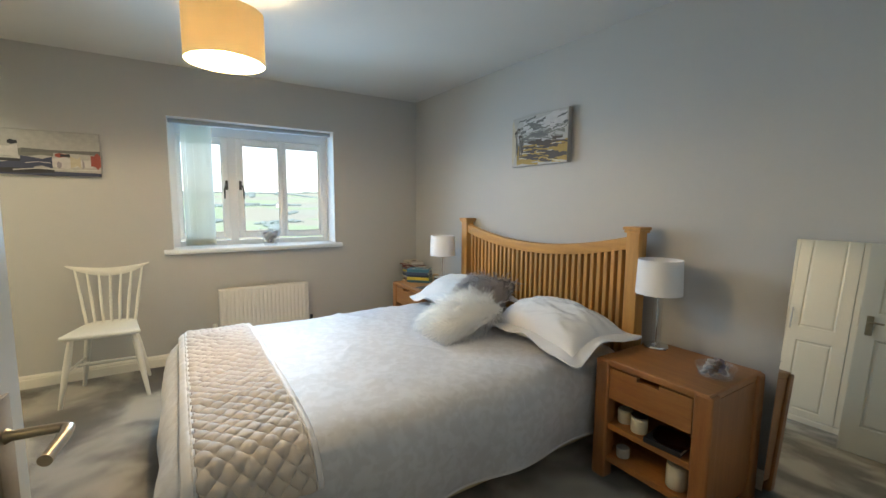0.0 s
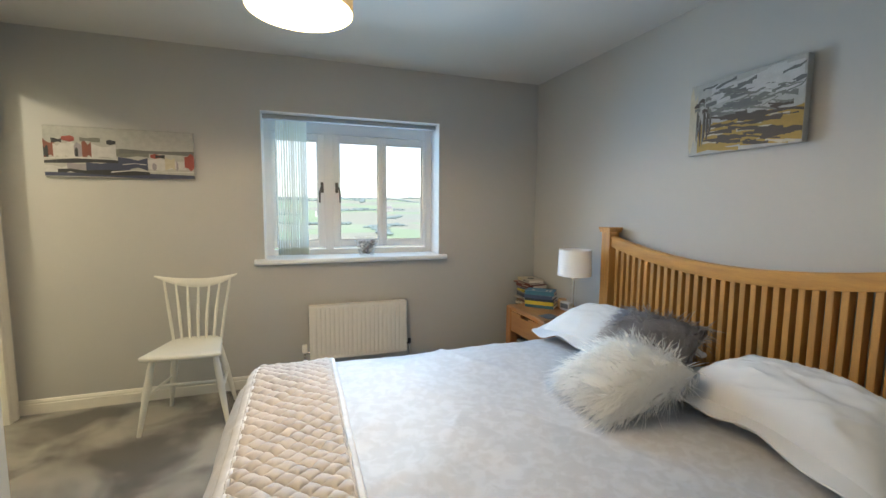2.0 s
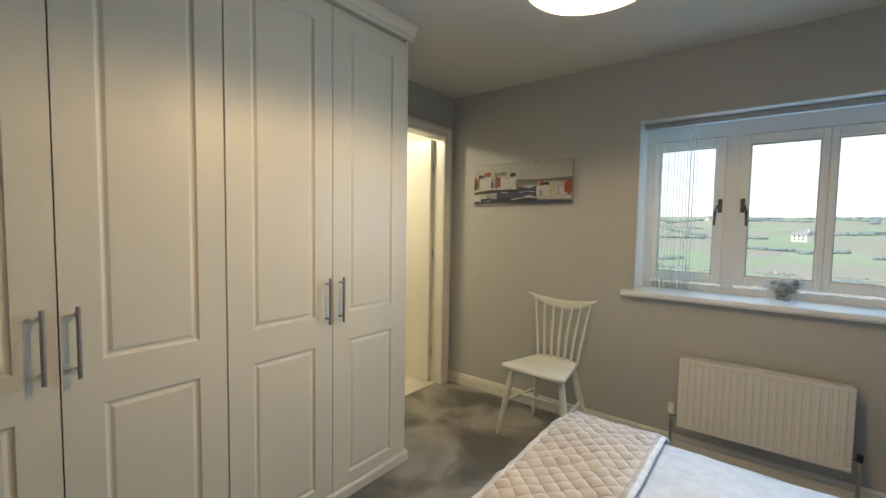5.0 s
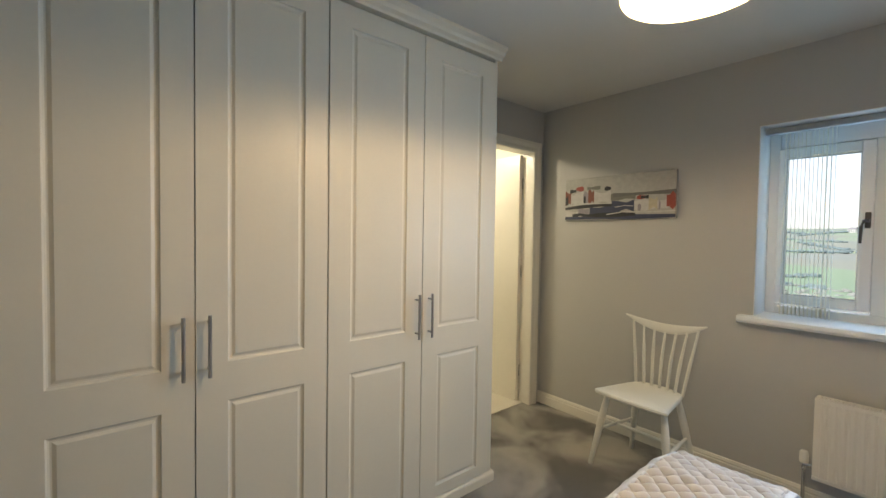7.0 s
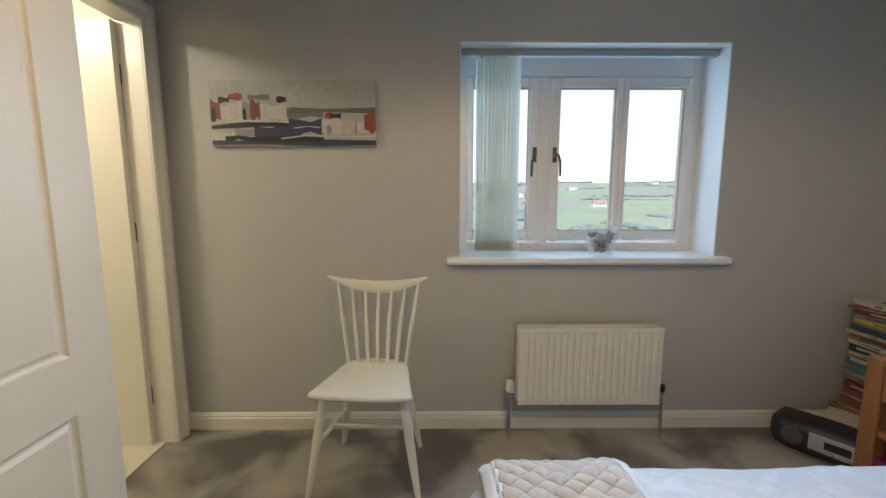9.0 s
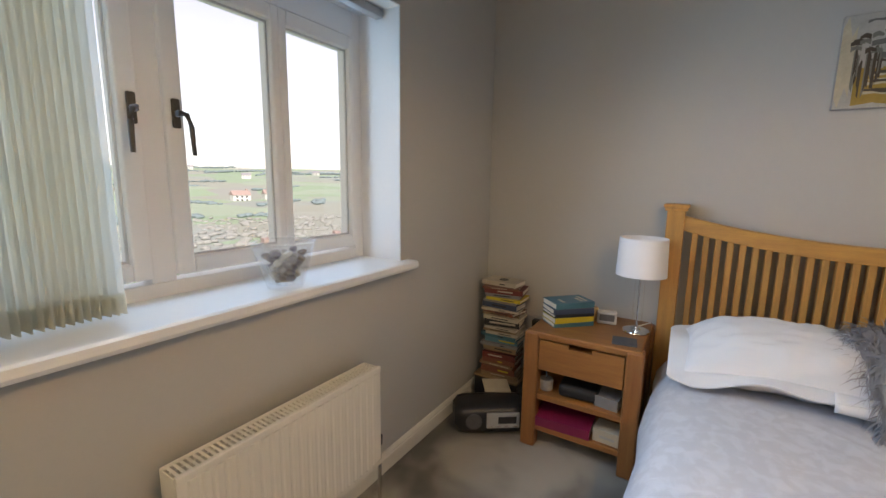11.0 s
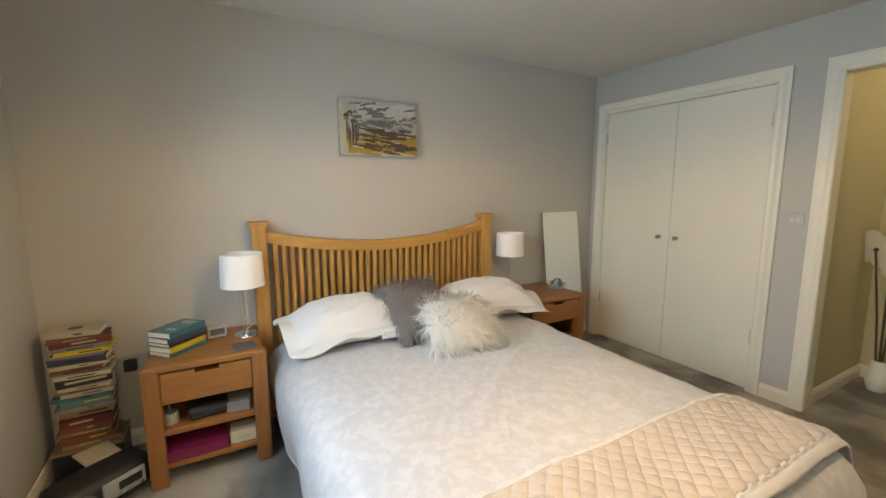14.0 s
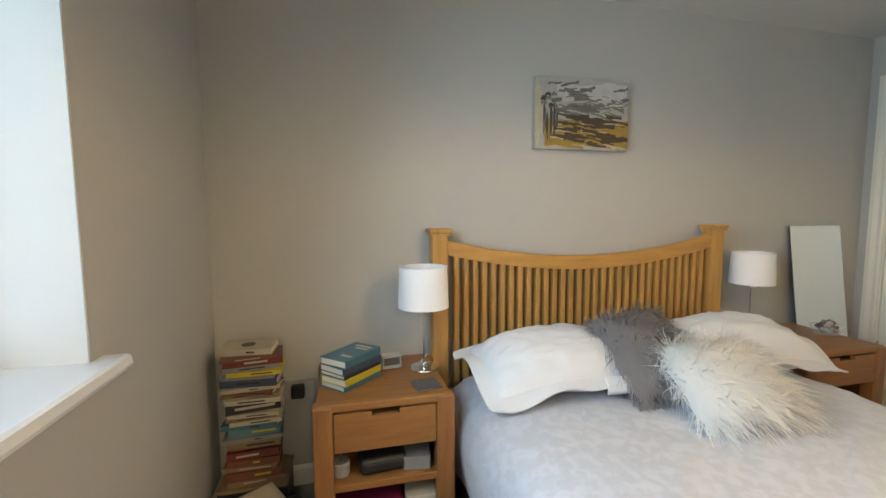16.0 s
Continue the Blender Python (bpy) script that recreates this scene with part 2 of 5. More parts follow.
def pierced(u0, u1, z0, z1, holes):
    """Cells (u0, u1, z0, z1) of a wall round its holes."""
    us = sorted({u0, u1, *(h[0] for h in holes), *(h[1] for h in holes)})
    cells = []
    for a, b in zip(us, us[1:]):
        cut = sorted((h[2], h[3]) for h in holes if h[0] <= a and h[1] >= b)
        z = z0
        for c, d in cut:
            if c > z:
                cells.append((a, b, z, c))
            z = d
        if z < z1:
            cells.append((a, b, z, z1))
    return cells


def wall_along_x(name, u0, u1, y0, y1, z0, z1, holes=(), mat=WALL):
    bm = bmesh.new()
    for a, b, c, d in pierced(u0, u1, z0, z1, holes):
        add_box(bm, a, b, y0, y1, c, d)
    return tagged(finish(name, bm, mat), kind="structure")


def wall_along_y(name, u0, u1, x0, x1, z0, z1, holes=(), mat=WALL):
    bm = bmesh.new()
    for a, b, c, d in pierced(u0, u1, z0, z1, holes):
        add_box(bm, x0, x1, a, b, c, d)
    return tagged(finish(name, bm, mat), kind="structure")


def panelled(bm, w, h, t, panels, step=0.008, flat=0.005, slope=0.010, rise=0.005):
    """A door slab, x 0..w, z 0..h, its moulded front at y = 0 and its back at y = t; panels are (x0, x1, z0, z1)."""
    xs = sorted({0, w, *(p[0] for p in panels), *(p[1] for p in panels)})
    zs = sorted({0, h, *(p[2] for p in panels), *(p[3] for p in panels)})

    def quad(x0, x1, z0, z1, y):
        return [(x0, y, z0), (x1, y, z0), (x1, y, z1), (x0, y, z1)]

    def inside(x, z):
        return any(p[0] < x < p[1] and p[2] < z < p[3] for p in panels)

    for a, b in zip(xs, xs[1:]):
        for c, d in zip(zs, zs[1:]):
            if not inside((a + b) / 2, (c + d) / 2):
                bm.faces.new([bm.verts.new(p) for p in quad(a, b, c, d, 0)])
    for x0, x1, z0, z1 in panels:
        steps = [(0, 0), (0.004, 0.7 * step), (0.009, step), (0.009 + flat, step), (0.009 + flat + slope, step - rise)]
        loops = [[bm.verts.new(p) for p in quad(x0 + i, x1 - i, z0 + i, z1 - i, y)] for i, y in steps]
        for a, b in zip(loops, loops[1:]):
            for k in range(4):
                bm.faces.new((a[k], a[(k + 1) % 4], b[(k + 1) % 4], b[k]))
        bm.faces.new(loops[-1])
    bm.faces.new([bm.verts.new(p) for p in quad(0, w, 0, h, t)][::-1])
    for p, q in (((0, 0), (w, 0)), ((w, 0), (w, h)), ((w, h), (0, h)), ((0, h), (0, 0))):
        bm.faces.new([bm.verts.new(c) for c in ((p[0], 0, p[1]), (p[0], t, p[1]), (q[0], t, q[1]), (q[0], 0, q[1]))])
    bmesh.ops.remove_doubles(bm, verts=bm.verts, dist=1e-5)
    bmesh.ops.recalc_face_normals(bm, faces=bm.faces)
    return bm


# ---- the room's shell ----
XW, XE, YS, YN, H = -1.446, 2.165, -0.035, 3.785, 2.315
WIN = (-0.034, 1.254, 0.90, 1.94)
floor = finish("floor", add_box(box(XW - 0.10, 2.36, -1.10, YN + 0.34, -0.12, 0.0), -3.05, XW - 0.10, 2.1, YN + 0.34, -0.12, 0.0), CARPET)
tagged(floor, "grey cut-pile carpet with brushed and trodden marks", "carpet", kind="structure")
tagged(finish("ceiling", add_box(box(XW - 0.10, 2.36, -1.10, YN + 0.34, H, H + 0.12), -3.05, XW - 0.10, 2.1, YN + 0.34, H, H + 0.12), CEIL), "plain white painted plaster ceiling", "ceiling", kind="structure")
wall_along_x("wall_north", -3.05, 2.36, YN, YN + 0.34, 0, H, [WIN])


def east(y):
    """The east wall runs a little out of square."""
    return 2.165 + (1.9 - y) * 0.022


bm = bmesh.new()
add_loft(bm, [[(east(y), y, 0), (east(y) + 0.15, y, 0), (east(y) + 0.15, y, H), (east(y), y, H)] for y in (YS, YN)])
bmesh.ops.recalc_face_normals(bm, faces=bm.faces)
tagged(finish("wall_east", bm, WALL), kind="structure")
wall_along_y("wall_west", -1.0, YN, XW - 0.10, XW, 0, H, [(2.88, 3.68, 0, 2.005)])
wall_along_x("wall_south", XW, 2.36, YS - 0.10, YS, 0, H, [(-0.29, 0.535, 0, 2.008), (0.81, 2.09, 0, 2.008)])


def skirting(name, x0, x1, y0, y1, dx, dy):
    """A skirting board with a moulded top against a wall; (dx, dy) points into the room."""
    bm = bmesh.new()
    prof = [(0, 0), (0.016, 0), (0.016, 0.062), (0.011, 0.066), (0.013, 0.074), (0.006, 0.088), (0, 0.09)]
    ends = [[(x + dx * d, y + dy * d, z) for d, z in prof] for x, y in ((x0, y0), (x1, y1))]
    add_loft(bm, ends)
    bmesh.ops.recalc_face_normals(bm, faces=bm.faces)
    return tagged(finish(name, bm, WHITE), "white moulded skirting board", "skirting board", kind="structure")


skirting("baseboard_north", XW, XE, YN, YN, 0, -1)
skirting("baseboard_east", east(YS), east(YN), YS, YN - 0.02, -1, 0)
skirting("baseboard_south", 0.592, 0.748, YS, YS, 0, 1)
skirting("baseboard_landing", 0.54, 0.54, -0.984, YS - 0.12, -1, 0)
skirting("baseboard_landing_end", -1.4, 0.54, -1.0, -1.0, 0, 1)


def architrave(name, u0, u1, top, at, axis, out, mat=WHITE, w=0.075):
    """A moulded door surround; u0..u1 is the opening, at the wall's face, out the way it stands proud."""
    bm = bmesh.new()
    prof = [(0, 0), (0, 0.012), (0.012, 0.016), (0.03, 0.014), (0.055, 0.022), (w, 0.022), (w, 0)]

    def place(u, d, z):
        return (u, at + out * d, z) if axis == "x" else (at + out * d, u, z)

    secs = [[place(u0 - a, d, 0) for a, d in prof], [place(u0 - a, d, top + a) for a, d in prof],
            [place(u1 + a, d, top + a) for a, d in prof], [place(u1 + a, d, 0) for a, d in prof]]
    add_loft(bm, secs)
    bmesh.ops.recalc_face_normals(bm, faces=bm.faces)
    return tagged(finish(name, bm, mat), "white moulded door architrave", "architrave", kind="structure")


def lining(name, u0, u1, top, a0, a1, axis, mat=WHITE):
    """The boards that line a doorway through a wall from a0 to a1."""
    bm = bmesh.new()
    for p, q, c, d in ((u0, u0 + 0.022, 0, top), (u1 - 0.022, u1, 0, top), (u0 + 0.022, u1 - 0.022, top - 0.022, top)):
        if axis == "x":
            add_box(bm, p, q, a0, a1, c, d)
        else:
            add_box(bm, a0, a1, p, q, c, d)
    return tagged(finish(name, bm, mat), "white painted door lining", "door frame", kind="structure")


architrave("trim_entry", -0.27, 0.515, 1.99, YS, "x", 1)
lining("door_frame_entry", -0.29, 0.535, 2.008, YS - 0.103, YS + 0.003, "x")
architrave("trim_closet", 0.825, 2.075, 1.993, YS, "x", 1)
lining("door_frame_closet", 0.81, 2.09, 2.008, YS - 0.10, YS + 0.003, "x")
architrave("trim_ensuite", 2.90, 3.66, 1.985, XW, "y", 1)
lining("door_frame_ensuite", 2.88, 3.68, 2.005, XW - 0.103, XW + 0.003, "y")

# ---- window ----
window = thing("window_1", pose(0, 0, 0), "white plastic casement window with three panes and dark handles", "window", kind="structure")
FY0, FY1 = YN + 0.215, YN + 0.28
X0, X1, Z0, Z1 = WIN
bm = bmesh.new()
for a, b, c, d in ((X0, X0 + 0.05, Z0, Z1), (X1 - 0.05, X1, Z0, Z1), (X0 + 0.05, X1 - 0.05, Z0, Z0 + 0.06), (X0 + 0.05, X1 - 0.05, Z1 - 0.10, Z1),
                   (0.391, 0.457, Z0 + 0.06, Z1 - 0.10)):
    add_box(bm, a, b, FY0, FY1, c, d, 0.004)
part("window_frame", bm, UPVC, window)
PANES = ((0.042, 0.343, 1.026, 1.783), (0.505, 0.806, 1.026, 1.783), (0.869, 1.172, 1.026, 1.783))
for i, (a, b, c, d) in enumerate(PANES):
    bm = bmesh.new()
    o = (0.030, 0.050) if i == 0 else (0.050, 0.0312) if i == 1 else (0.0312, 0.028)
    for p, q, r, s in ((a - o[0], a, c - 0.05, d + 0.05), (b, b + o[1], c - 0.05, d + 0.05), (a, b, c - 0.05, c), (a, b, d, d + 0.05)):
        add_box(bm, p, q, FY0 - 0.016, FY1 - 0.01, r, s, 0.006)
    sash = part("sash", bm, UPVC, window)
    bm = bmesh.new()
    for p, q, r, s in ((a, a + 0.007, c, d), (b - 0.007, b, c, d), (a + 0.007, b - 0.007, c, c + 0.007), (a + 0.007, b - 0.007, d - 0.007, d)):
        add_box(bm, p, q, FY0 + 0.006, FY0 + 0.012, r, s)
    part("gasket", bm, GASKET, sash, "grey rubber glazing gasket")
    pane = part("pane", box(a + 0.001, b - 0.001, FY0 + 0.014, FY0 + 0.020, c + 0.001, d - 0.001), PANE, sash, "clear glass")
    pane.visible_shadow = False
for x, s in ((0.373, -1), (0.481, 1)):
    bm = box(x - 0.011, x + 0.011, FY0 - 0.027, FY0 - 0.017, 1.395, 1.475, 0.004)
    add_box(bm, x - 0.007, x + 0.007, FY0 - 0.05, FY0 - 0.026, 1.425, 1.442, 0.003)
    add_tube(bm, [(x, FY0 - 0.05, 1.434), (x + s * 0.012, FY0 - 0.056, 1.43), (x + s * 0.02, FY0 - 0.06, 1.40), (x + s * 0.022, FY0 - 0.062, 1.32)], [0.007, 0.008, 0.0075, 0.006], 10)
    part("window_handle", bm, BRONZE, window, "dark bronze lever handle", True)
sill = bmesh.new()
prof = [(YN - 0.056, 0.886), (YN - 0.060, 0.896), (YN - 0.056, 0.914), (YN - 0.047, 0.919), (FY0, 0.919), (FY0, 0.8805), (YN - 0.042, 0.8805)]
add_loft(sill, [[(x, y, z) for y, z in prof] for x in (-0.096, 1.304)])
bmesh.ops.recalc_face_normals(sill, faces=sill.faces)
part("window_sill", sill, UPVC, window, "white painted sill board")
bm = bmesh.new()
for a, b, c, d in ((X0, X0 + 0.004, 0.919, Z1 - 0.004), (X1 - 0.004, X1, 0.919, Z1 - 0.004), (X0, X1, Z1 - 0.004, Z1)):
    add_box(bm, a, b, YN + 0.002, FY0 - 0.001, c, d)
part("reveal", bm, UPVC, window, "white painted reveal")

blind = thing("vertical_blind", pose(0, 0, 0), "cream vertical fabric blind drawn aside to one end", "blind")
part("headrail", box(-0.026, 1.246, YN + 0.080, YN + 0.120, 1.902, 1.934, 0.004), GREYP, blind, "slim grey aluminium headrail")
for k in range(13):
    x = 0.06 + 0.0165 * k
    a = radians(-10 + 1.2 * math.sin(k * 1.7))
    dx, dy = 0.043 * math.sin(a), 0.043 * math.cos(a)
    yc = YN + 0.10
    bm = bmesh.new()
    rows = []
    for z in [0.935 + 0.0482 * j for j in range(21)]:
        rows.append([(x + dx * u + 0.0015 * math.sin(3 * u + k), yc + dy * u * 0.98, z) for u in (-1, -0.5, 0, 0.5, 1)])
    add_grid(bm, rows)
    slat = part("slat", bm, BLIND, blind)
    bm = bmesh.new()
    add_grid(bm, [[(x + dx * u + 0.0015 * math.sin(3 * u + k) + 0.0015 * s, yc + dy * u * 0.98, z) for u in (-1, -0.5, 0, 0.5, 1)] for s, z in ((1, 0.985), (1, 0.936), (-1, 0.936), (-1, 0.985))])
    part("hem_weight", bm, BLIND, slat)

# ---- doors ----
entry = thing("door_1", pose(-0.268, YS - 0.005, 0.008, 0, 0, 83.6), "white panelled bedroom door standing open", "door", kind="structure")
bm = panelled(bmesh.new(), 0.735, 1.972, 0.036, [(0.10, 0.33, 0.20, 0.86), (0.405, 0.635, 0.20, 0.86), (0.10, 0.33, 1.06, 1.82), (0.405, 0.635, 1.06, 1.82)])
part("leaf", bm, WHITE, entry)
bm = box(0.654, 0.694, -0.006, 0.0, 0.885, 1.035, 0.002)
handle = part("handle_plate", bm, BRASS, entry, "worn brass back plate", True)
part("lever", tube([(0.674, -0.004, 0.985), (0.674, -0.012, 0.985), (0.674, -0.060, 0.985), (0.668, -0.067, 0.985), (0.650, -0.069, 0.984), (0.612, -0.067, 0.982), (0.598, -0.066, 0.981)], [0.011, 0.0068, 0.0062, 0.0075, 0.007, 0.0068, 0.0075], 12), BRASS, handle, "worn brass lever handle", True)
part("latch_plate", box(0.7349, 0.7375, 0.006, 0.030, 0.95, 1.11), BRASS, entry)
for z in (0.2, 1.0, 1.72):
    part("hinge", tube([(-0.004, -0.004, z), (-0.004, -0.004, z + 0.075)], 0.006, 8), STEEL, entry)

for i, (x0, x1, hx) in enumerate(((0.834, 1.447, 1.386), (1.450, 2.066, 1.525))):
    closet = thing("closet_door", pose(x0, YS - 0.008, 0.01), "plain flush white built-in cupboard door, closed", "cupboard door", "closet doors", kind="structure")
    part("leaf", box(0, x1 - x0, -0.035, 0.0, 0, 1.973, 0.002), WHITE, closet)
    bm = lathe([(0.010, 0), (0.012, 0.003), (0.007, 0.008), (0.007, 0.018), (0.014, 0.024), (0.0165, 0.032), (0.013, 0.039), (0.004, 0.042)], 20)
    bmesh.ops.transform(bm, matrix=pose(hx - x0, 0, 0.967, -90, 0, 0), verts=bm.verts)
    part("knob", bm, BRASS, closet, "small worn brass knob", True)
    for z in (0.32, 1.72):
        xh = 0.0 if i == 0 else x1 - x0
        part("hinge", tube([(xh, 0.004, z), (xh, 0.004, z + 0.09)], 0.0055, 8), STEEL, closet)

ens = thing("door_2", pose(XW - 0.098, 3.656, 0.008, 0, 0, 181), "white flush en-suite door standing open inwards", "door", kind="structure")
part("leaf", box(0, 0.745, 0, 0.036, 0, 1.965, 0.002), WHITE, ens)
for z in (0.2, 1.0, 1.70):
    part("hinge", tube([(0.002, -0.005, z), (0.002, -0.005, z + 0.09)], 0.0065, 8), BRONZE, ens)
part("handle", tube([(0.665, 0.034, 0.97), (0.665, 0.085, 0.97), (0.65, 0.09, 0.97), (0.56, 0.088, 0.97)], 0.009, 10), BRASS, ens, "", True)

# ---- the en-suite and the landing, seen through their doorways ----
ENS_WALL = material("cream_ensuite_paint", (0.72, 0.70, 0.58), 0.6, 0.02, 2, 0.05, 90)
LAND_WALL = material("cream_landing_paint", (0.58, 0.54, 0.36), 0.75, 0.02, 2, 0.05, 90)
wall_along_y("wall_ensuite_west", 2.2, YN, -3.05, -2.95, 0, H, (), ENS_WALL)
wall_along_x("wall_ensuite_south", -3.05, XW - 0.10, 2.1, 2.2, 0, H, (), ENS_WALL)
tagged(finish("wall_ensuite_lining", box(-2.95, XW - 0.10, YN - 0.012, YN - 0.002, 0, H), ENS_WALL), kind="structure")
tiles = tagged(finish("ensuite_floor", box(-2.95, XW - 0.05, 2.2, YN - 0.012, 0.0, 0.006), TILE), "pale tiled en-suite floor", "floor", kind="structure")
wall_along_y("wall_landing_east", -1.0, YS - 0.10, 0.54, 0.64, 0, H, (), LAND_WALL)
wall_along_x("wall_landing_south", XW - 0.10, 2.36, -1.10, -1.0, 0, H, (), LAND_WALL)
tagged(finish("closet_back", box(0.64, 2.17, -0.75, -0.70, 0, H), WALL), kind="structure")
tagged(finish("closet_end", box(2.20, 2.36, -1.0, YS - 0.10, 0, H), WALL), kind="structure")

# ---- fitted wardrobes ----
WX = -0.92
DOOR_TOP = 2.238


def bar_handle(parent, x, z0, z1):
    bm = tube([(x, -0.032, z0), (x, -0.032, z1)], 0.006, 12)
    for z in (z0 + 0.025, z1 - 0.025):
        add_tube(bm, [(x, -0.001, z), (x, -0.032, z)], 0.0045, 10)
    return part("handle", bm, STEEL, parent, "brushed steel bar handle", True)


def wardrobe(y0, y1):
    """A two-door unit whose front faces +x; local x runs along +y."""
    w = y1 - y0
    t = thing("wardrobe", pose(WX, y0, 0, 0, 0, 90), "tall cream fitted wardrobe with panelled doors and steel bar handles", "wardrobe", "fitted wardrobes")
    bm = bmesh.new()
    for a, b in ((0.0, 0.018), (w - 0.018, w)):
        add_box(bm, a, b, 0.023, 0.515, 0.055, 2.25)
    add_box(bm, 0.018, w - 0.018, 0.5, 0.515, 0.055, 2.25)
    add_box(bm, 0.018, w - 0.018, 0.023, 0.5, 2.235, 2.25)
    add_box(bm, 0.018, w - 0.018, 0.023, 0.5, 0.055, 0.075)
    part("carcass", bm, CREAM, t)
    bm = bmesh.new()
    end = w + (0.034 if y1 > 2.6 else 0)
    prof = [(-0.012, 0.0), (-0.012, 0.040), (-0.009, 0.047), (-0.003, 0.052), (0.515, 0.052), (0.515, 0.0)]
    add_loft(bm, [[(x, y, z) for y, z in prof] for x in (0.0, end)])
    bmesh.ops.recalc_face_normals(bm, faces=bm.faces)
    part("plinth", bm, CREAM, t)
    dw = w / 2
    for k in range(2):
        x0 = k * dw + 0.002
        bm = panelled(bmesh.new(), dw - 0.004, DOOR_TOP - 0.058, 0.02, [(0.094, dw - 0.094, 0.055, 0.700), (0.094, dw - 0.094, 0.832, DOOR_TOP - 0.145)])
        bmesh.ops.translate(bm, vec=(x0, 0, 0.056), verts=bm.verts)
        d = part("door", bm, CREAM, t)
        bar_handle(d, x0 + (dw - 0.004 - 0.035 if k == 0 else 0.035) , 0.853, 1.057)
    return t


for y0, y1 in ((-0.03, 0.833), (0.835, 1.739), (1.741, 2.664)):
    wardrobe(y0, y1)
bm = bmesh.new()
prof = [(WX + 0.01, 2.252), (WX + 0.014, 2.262), (WX + 0.030, 2.272), (WX + 0.036, 2.286), (WX + 0.052, 2.30), (WX + 0.055, H - 0.002), (WX - 0.06, H - 0.002), (WX - 0.06, 2.252)]
add_loft(bm, [[(x, y, z) for x, z in prof] for y in (-0.03, 2.70)])
bmesh.ops.recalc_face_normals(bm, faces=bm.faces)
tagged(finish("cornice", bm, CREAM), "cream moulded cornice closing the wardrobes to the ceiling", "cornice", kind="structure")
tagged(finish("wardrobe_end_panel", box(XW, WX - 0.003, 2.6655, 2.684, 0.0525, H - 0.002), CREAM), "cream end panel of the fitted wardrobes", "wardrobe panel", kind="structure")

# ---- bed ----
bed = thing("bed", pose(0, 0, 0), "king-size oak bed with curved slatted headboard and divan base", "bed")
BY0, BY1 = 1.202, 2.853
for y in (BY0 + 0.012, BY1 - 0.012 - 0.075):
    post = part("post", box(2.045, 2.12, y, y + 0.075, 0.0, 1.146, 0.005), OAK, bed)
    bm = box(2.036, 2.129, y - 0.009, y + 0.084, 1.139, 1.153, 0.003)
    add_box(bm, 2.030, 2.135, y - 0.015, y + 0.090, 1.153, 1.171, 0.005)
    part("post_cap", bm, OAK, post)


def rail_top(y):
    u = (y - (BY0 + BY1) / 2) / ((BY1 - BY0) / 2 - 0.09)
    return 1.026 + 0.090 * u * u


ys = [BY0 + 0.087 + (BY1 - BY0 - 0.174) * k / 40 for k in range(41)]
bm = bmesh.new()
add_loft(bm, [[(2.062, y, rail_top(y) - 0.068), (2.058, y, rail_top(y) - 0.060), (2.058, y, rail_top(y) - 0.006), (2.064, y, rail_top(y)), (2.102, y, rail_top(y)),
               (2.108, y, rail_top(y) - 0.006), (2.108, y, rail_top(y) - 0.060), (2.104, y, rail_top(y) - 0.068)] for y in ys])
bmesh.ops.recalc_face_normals(bm, faces=bm.faces)
part("top_rail", bm, OAK_RAIL, bed, "", True)
part("bottom_rail", box(2.06, 2.105, ys[0], ys[-1], 0.30, 0.40, 0.004), OAK_RAIL, bed)
N = 31
for k in range(N):
    y = ys[0] + (ys[-1] - ys[0]) * (k + 1) / (N + 1)
    part("slat", box(2.066, 2.108, y - 0.012, y + 0.012, 0.395, rail_top(y) - 0.062, 0.002, 1), OAK, bed)
part("divan_base", box(0.05, 2.04, 1.27, 2.74, 0.06, 0.32, 0.02), DIVAN, bed, "beige fabric divan base")
for x in (0.2, 1.85):
    for y in (1.4, 2.64):
        part("caster", lathe([(0.02, 0), (0.026, 0.01), (0.026, 0.045), (0.012, 0.065)], 14, (x, y)), BLACKP, bed)
part("mattress", box(0.02, 2.045, 1.27, 2.72, 0.322, 0.475, 0.04, 3), LINEN, bed)


def rounded_loop(x0, x1, y0, y1, r, n):
    """n points round a rectangle with round corners, evenly by length."""
    r = max(r, 1e-4)
    w, d = x1 - x0 - 2 * r, y1 - y0 - 2 * r
    q = math.pi * r / 2
    total = 2 * (w + d) + 4 * q
    out = []
    for k in range(n):
        s = total * k / n
        for cx, cy, ex, ey, a in ((x0 + r, y0, 1, 0, -90), (x1, y0 + r, 0, 1, 0), (x1 - r, y1, -1, 0, 90), (x0, y1 - r, 0, -1, 180)):
            run = w if ex else d
            if s <= run:
                out.append((cx + ex * s, cy + ey * s))
                break
            s -= run
            if s <= q:
                b = radians(a) + s / r
                ox, oy = {-90: (x1 - r, y0 + r), 0: (x1 - r, y1 - r), 90: (x0 + r, y1 - r), 180: (x0 + r, y0 + r)}[a]
                out.append((ox + r * math.cos(b), oy + r * math.sin(b)))
                break
            s -= q
        else:
            out.append((x0 + r, y0))
    return out


def crease(x, y):
    """Soft wrinkles where the cloth is pulled across the bed."""
    w = noise.noise((2.2 * (x + 0.7 * y), 0.8 * (y - x), 11))
    v = noise.noise((0.9 * (x + y), 2.6 * (x - 1.2 * y), 17))
    return 0.007 * max(0.0, 1 - abs(w) / 0.16) ** 1.5 + 0.005 * max(0.0, 1 - abs(v) / 0.12) ** 1.5


